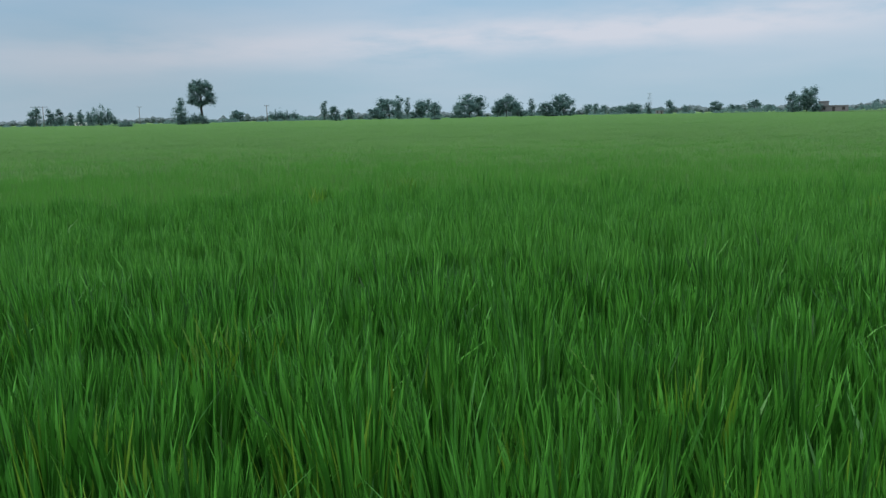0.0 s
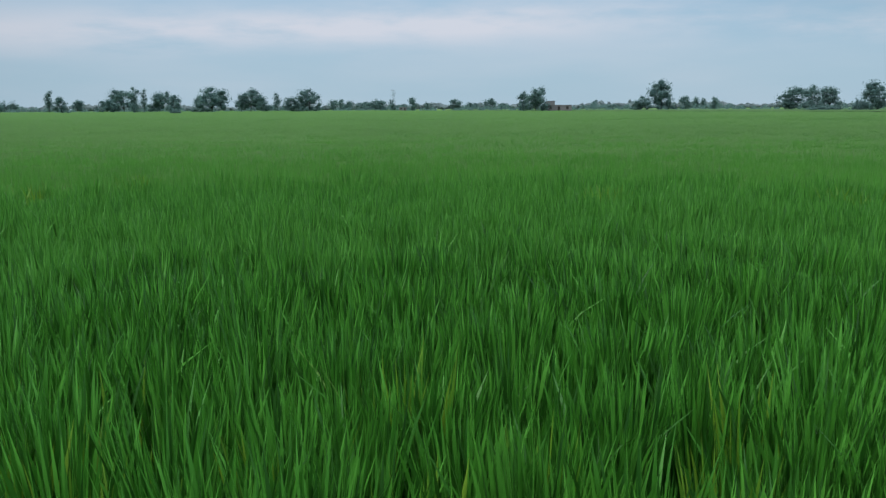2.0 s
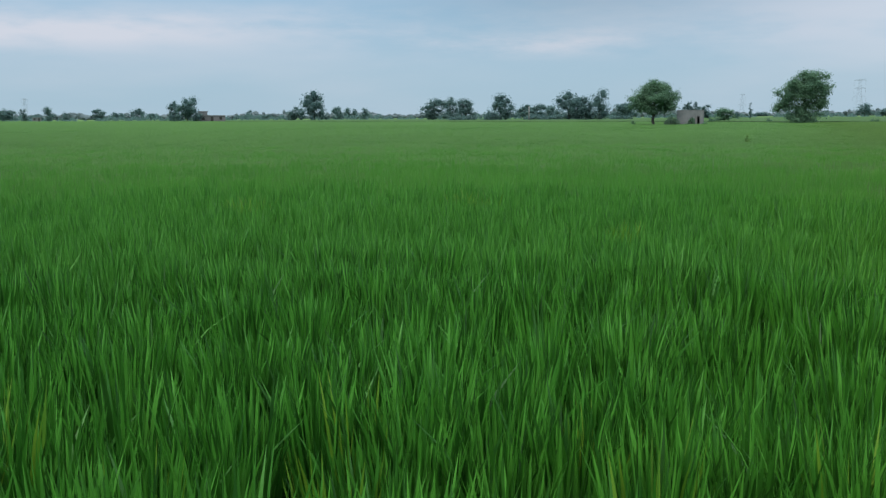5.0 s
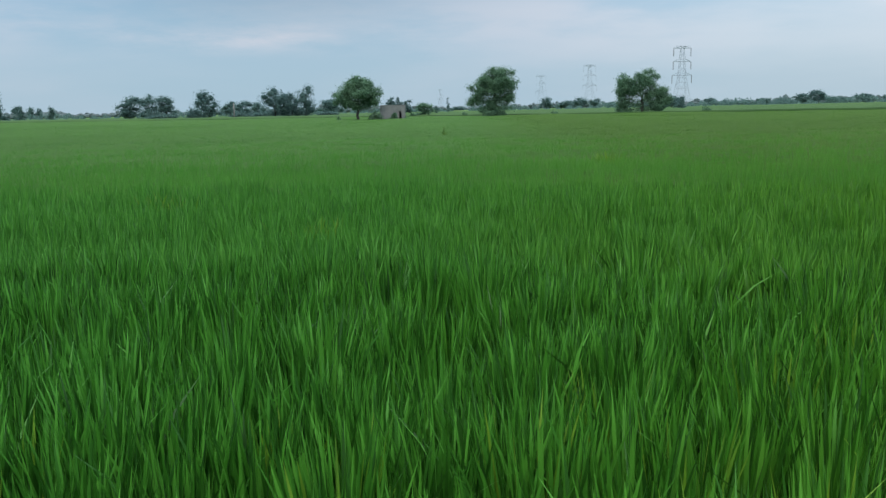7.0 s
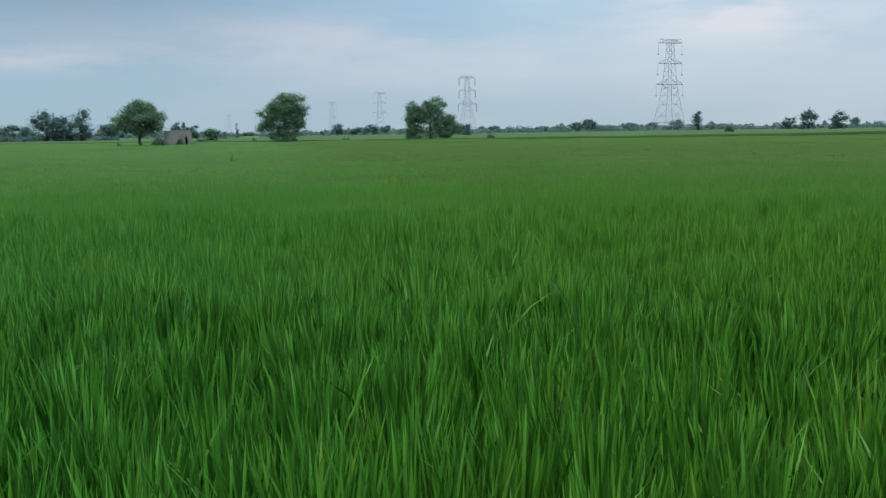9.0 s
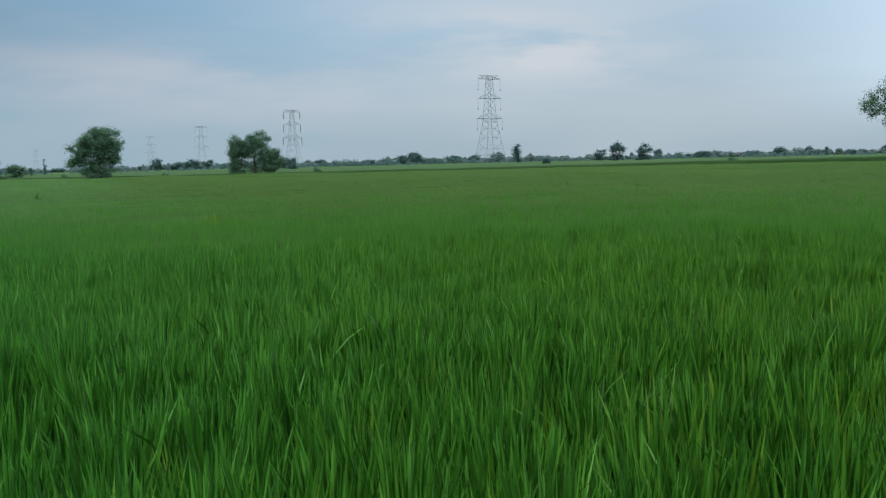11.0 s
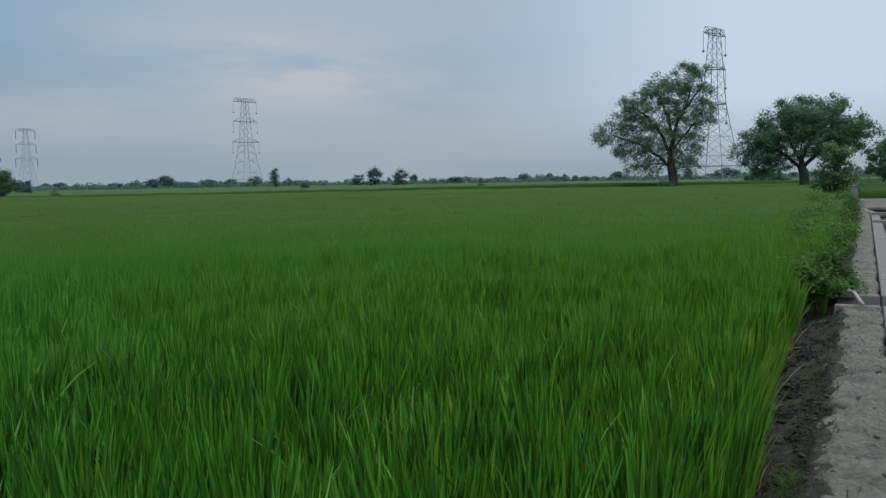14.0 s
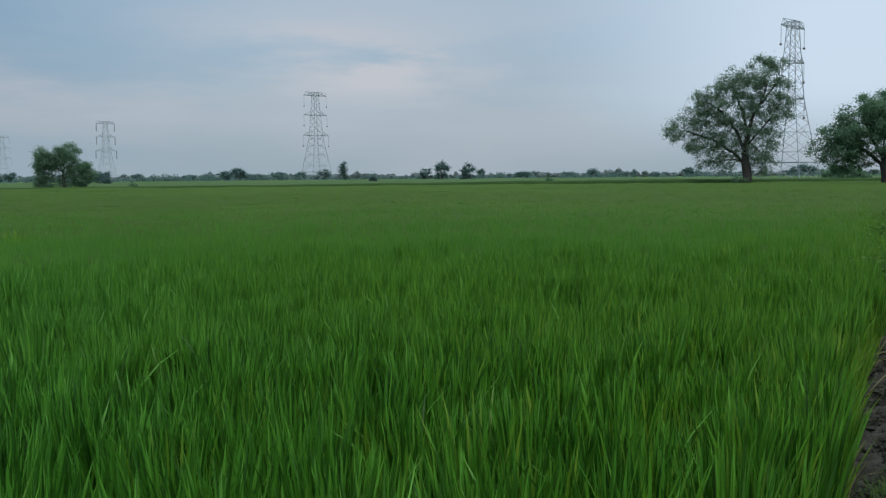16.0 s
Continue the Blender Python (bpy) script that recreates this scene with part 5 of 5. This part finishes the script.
def pale_tuft(az, d, seed, n=34):
    """A hill of paler, taller grass standing out of the crop."""
    rng = np.random.default_rng(seed)
    p = place(az, d)
    turns = rng.uniform(0, 6.28, n)
    roots = np.column_stack([p.x + 0.09 * rng.normal(size=n), p.y + 0.09 * rng.normal(size=n), np.full(n, 0.0)])
    verts, faces = blades(roots, rng.uniform(0.55, 0.72, n), np.abs(rng.normal(0.16, 0.1, n)), turns, np.abs(rng.normal(0.12, 0.12, n)), rng.uniform(0.010, 0.014, n) * (1 + d / 25), 4, rng)
    return tagged(mesh_object("grass_tuft", verts, faces, RICE_YELLOW), "pale yellowish tuft of grass standing in the rice", "grass tuft", group="pale tufts")


for k, (az, d) in enumerate(((13.3, 4.2), (-27.2, 10.6), (-27.9, 10.9), (-42.4, 11.2), (-52.0, 8.0), (-51.6, 8.1), (-41.3, 11.4), (-69.0, 19.5), (-68.4, 20.0), (8.0, 12.5), (2.5, 14.0), (-115.4, 13.2), (-112.0, 14.0))):
    pale_tuft(az, d, 500 + k)
# A knee-high weed tuft in the rice, built with the tree shape and label.
far_tree("cone", -58.05, 38.0, 0.84, 0.32, WEED_PALE, 0.5)


# ---------------------------------------------------------------- pylons
def strut(bm, a, b, r):
    a, b = Vector(a), Vector(b)
    way = (b - a).normalized()
    side = way.orthogonal().normalized() * r
    up = way.cross(side.normalized()) * r
    q = [[bm.verts.new(p + k) for k in (side + up, side - up, -side - up, -side + up)] for p in (a, b)]
    for k in range(4):
        bm.faces.new((q[0][k], q[0][(k + 1) % 4], q[1][(k + 1) % 4], q[1][k]))


def pylon(label, x, y, turn, thick=1.0, string_r=0.05):
    """Double-circuit lattice tower with three pairs of arms and hanging insulator strings."""
    ob = tagged(new("pylon"), label, "pylon", group="power line pylons")
    levels = [(-0.3, 6.15), (5.0, 5.25), (11.0, 4.25), (16.0, 3.45), (20.0, 2.85), (23.0, 2.42), (26.4, 2.20), (29.8, 2.0), (33.0, 1.80), (36.2, 1.60), (39.4, 1.40), (42.6, 1.22), (44.2, 1.15)]
    leg, web = 0.078 * thick, 0.042 * thick
    corner = ((-1, -1), (1, -1), (1, 1), (-1, 1))
    for cx_, cy_ in corner:
        v, f = tube([(cx_ * h0, cy_ * h0, z0) for z0, h0 in levels], [leg * 1.35] * len(levels), 4)
        mesh_object("leg", v, f, STEEL, ob)
    for k in range(4):
        (ax_, ay_), (bx_, by_) = corner[k], corner[(k + 1) % 4]
        bm = bmesh.new()
        for i, ((z0, h0), (z1, h1)) in enumerate(zip(levels, levels[1:])):
            strut(bm, (ax_ * h0, ay_ * h0, z0), (bx_ * h1, by_ * h1, z1), web)
            strut(bm, (bx_ * h0, by_ * h0, z0), (ax_ * h1, ay_ * h1, z1), web)
            if i in (0, 4, 7, 10, 11):
                strut(bm, (ax_ * h1, ay_ * h1, z1), (bx_ * h1, by_ * h1, z1), web * (2.0 if i == 0 else 1.3))
            if 0 < i < 5:
                zm, hm = (z0 + z1) / 2, (h0 + h1) / 2
                strut(bm, ((ax_ + bx_) / 2 * hm, (ay_ + by_) / 2 * hm, zm), (ax_ * hm, ay_ * hm, zm), web * 0.8)
                strut(bm, ((ax_ + bx_) / 2 * hm, (ay_ + by_) / 2 * hm, zm), (bx_ * hm, by_ * hm, zm), web * 0.8)
        part("bracing", bm, STEEL, ob)
    for z, reach, hb, rise in ((23.0, 7.4, 2.42, 2.4), (33.0, 6.7, 1.80, 2.2), (42.6, 6.5, 1.22, 1.6)):
        for sgn in (-1, 1):
            bm = bmesh.new()
            tip = (sgn * reach, 0, z + 0.05)
            for yy in (-1, 1):
                strut(bm, (sgn * hb, yy * hb, z), tip, web * 2.0)
                strut(bm, (sgn * hb * 0.9, yy * hb * 0.9, z + rise), tip, web * 1.5)
                for f in (0.3, 0.55, 0.78):
                    lo = (sgn * (hb + (reach - hb) * f), yy * hb * (1 - f), z)
                    hi = (sgn * (hb + (reach - hb) * f), yy * hb * 0.9 * (1 - f), z + rise * (1 - f))
                    strut(bm, lo, hi, web * 0.8)
            for f in (0.25, 0.5, 0.75):
                xx = sgn * (hb + (reach - hb) * f)
                strut(bm, (xx, -hb * (1 - f), z), (xx, hb * (1 - f), z), web * 0.8)
            part("arm", bm, STEEL, ob)
            bm = bmesh.new()
            drop = 5.0
            strut(bm, (sgn * reach, 0, z), (sgn * reach, 0, z - drop), string_r * thick)
            string = part("insulator_string", bm, GLASSY, ob, "dark hanging insulator string")
            bm = bmesh.new()
            made = bmesh.ops.create_icosphere(bm, subdivisions=1, radius=0.42 * thick)["verts"]
            bmesh.ops.translate(bm, vec=(sgn * reach, 0, z - drop - 0.3), verts=made)
            part("pulley", bm, GLASSY, string)
    for sgn in (-1, 1):
        bm = bmesh.new()
        for yy in (-1, 1):
            strut(bm, (sgn * 1.15, yy * 1.15, 44.2), (sgn * 5.6, 0, 44.4), web * 1.2)
            strut(bm, (sgn * 1.22, yy * 1.22, 42.6), (sgn * 5.6, 0, 44.4), web * 1.0)
            strut(bm, (sgn * 5.6, 0, 44.4), (sgn * 6.5, 0, 42.65), web)
        part("earth_peak", bm, STEEL, ob)
    ob.matrix_world = pose(x, y, 0, 0, 0, turn)
    return ob


LINE_TURN = -53.0
pylon("tall grey lattice pylon rising behind the open tree", 241.6, -113.7, LINE_TURN)
# Farther pylons get thinner struts, so haze fading is put into their shape.
pylon("grey lattice pylon with hanging insulator strings", 441.6, 35.3, LINE_TURN, 0.85)
pylon("distant grey lattice pylon over the field", 651.0, 203.5, LINE_TURN, 0.85, 0.2)
pylon("far grey lattice pylon on the skyline", 856.0, 364.0, LINE_TURN, 0.6)
pylon("far faint lattice pylon on the skyline", 1073.0, 526.0, LINE_TURN, 0.5)
q = place(-13.35, 2050)
pylon("very far lattice pylon above the woods", q.x, q.y, 20, 0.9)
q = place(-57.38, 1900)
pylon("very far lattice pylon above the bund", q.x, q.y, LINE_TURN, 0.6)


def pole(label, az, d, h, bar=0.0, mat=BARK_PALE):
    ob = tagged(new("utility_pole"), label, "utility pole")
    ob.matrix_world = Matrix.Translation(place(az, d)) @ pose(0, 0, 0, 0, 0, az)
    v, f = tube([(0, 0, -0.3), (0, 0, h)], [0.22, 0.15], 8)
    mesh_object("shaft", v, f, mat, ob, smooth=True)
    if bar:
        bm = bmesh.new()
        add_box(bm, (-bar, -0.12, h - 0.5), (bar, 0.12, h - 0.25), None, 0.02)
        part("crossarm", bm, STEEL, ob)
        for sx in (-1, 1):
            v, f = tube([(sx * bar * 0.9, 0, h - 0.26), (sx * bar * 0.9, 0, h + 0.1)], [0.1, 0.06], 6)
            mesh_object("insulator", v, f, GLASSY, ob)
    return ob


pole("pale concrete utility pole with a crossarm", 24.6, 430, 9.6, 1.9)
pole("pale concrete utility pole with a crossarm", 24.2, 430, 9.6, 1.9)
pole("pale utility pole among the field-edge trees", 18.8, 520, 10.5, 1.2)
pole("pale utility pole among the field-edge trees", 11.1, 400, 8.2, 1.0)
pole("pale trunk-like pole before the grove", -44.3, 262, 4.6, 0.0, CONCRETE)


# ---------------------------------------------------------------- buildings
def hut(az, d):
    """Ruined plastered hut with an open doorway, its roof gone flat."""
    ob = tagged(new("hut"), "small weathered grey plastered hut with an open doorway", "hut")
    ob.matrix_world = Matrix.Translation(place(az, d)) @ pose(0, 0, 0, 0, 0, az)
    hw, h, th, dp = 1.6, 2.2, 0.25, 2.6
    dl, dr, dh = 0.55, 1.1, 1.5
    for lo, hi in (((-hw, 0, -0.3), (dl, th, h)), ((dr, 0, -0.3), (hw, th, h)), ((dl, 0, dh), (dr, th, h)), ((-hw, th, -0.3), (-hw + th, dp, h)), ((hw - th, th, -0.3), (hw, dp, h)), ((-hw, dp, -0.3), (hw, dp + th, h))):
        bm = bmesh.new()
        add_box(bm, lo, hi)
        part("wall", bm, PLASTER, ob)
    bm = bmesh.new()
    add_box(bm, (-hw - 0.02, -0.02, h + 0.002), (hw + 0.02, dp + th + 0.02, h + 0.08), None, 0.02)
    part("roof", bm, PLASTER, ob)
    bm = bmesh.new()
    add_box(bm, (dl + 0.02, 0.06, -0.2), (dr - 0.28, 0.12, dh - 0.02))
    part("door", bm, CONCRETE, ob, "pale half-open door leaf")
    return ob


hut(-54.45, 112.0)
far_tree("bush", -53.35, 110.5, 1.9, 1.7, LEAF_GREY)
far_tree("bush", -55.35, 111.0, 0.8, 1.4)
far_tree("bush", -51.0, 112.0, 0.95, 0.8)
far_tree("bush", -54.2, 111.0, 0.75, 0.7)
far_tree("round", -54.55, 111.3, 1.35, 0.9)


def farmhouse(az, d, w, h, mat, label):
    ob = tagged(new("farmhouse"), label, "farmhouse")
    ob.matrix_world = Matrix.Translation(place(az, d)) @ pose(0, 0, 0, 0, 0, az)
    th = 0.3
    for lo, hi in (((-w / 2, 0, -0.3), (w / 2, th, h)), ((-w / 2, 4.7, -0.3), (w / 2, 5.0, h)), ((-w / 2, th, -0.3), (-w / 2 + th, 4.7, h)), ((w / 2 - th, th, -0.3), (w / 2, 4.7, h))):
        bm = bmesh.new()
        add_box(bm, lo, hi)
        part("wall", bm, mat, ob)
    bm = bmesh.new()
    add_box(bm, (-w / 2 - 0.2, -0.2, h + 0.002), (w / 2 + 0.2, 5.2, h + 0.25))
    part("roof", bm, mat, ob)
    n = max(2, int(w / 3))
    for i in range(n):
        x = -w / 2 + w * (i + 0.5) / n
        # Flat panel on the uncut wall, coloured like a shaded opening.
        bm = bmesh.new()
        tall = 2.0 if i == n // 2 else 1.0
        add_box(bm, (x - 0.45, -0.05, 0.1 if tall == 2.0 else 1.1), (x + 0.45, -0.004, 2.1))
        part("door" if tall == 2.0 else "window", bm, OPENING_SHADE, ob)
    return ob


farmhouse(-24.05, 322.0, 9.0, 2.4, BRICK, "low old brick farmhouse with a flat roof")
farmhouse(-23.5, 328.0, 3.2, 3.9, PLASTER, "small dark plastered pump house behind the farmhouse")
farmhouse(-13.96, 545.0, 4.6, 2.4, PLASTER, "small pale plastered house among the trees")
farmhouse(22.2, 520.0, 7.0, 2.2, WHITEWASH, "long low whitewashed far house")
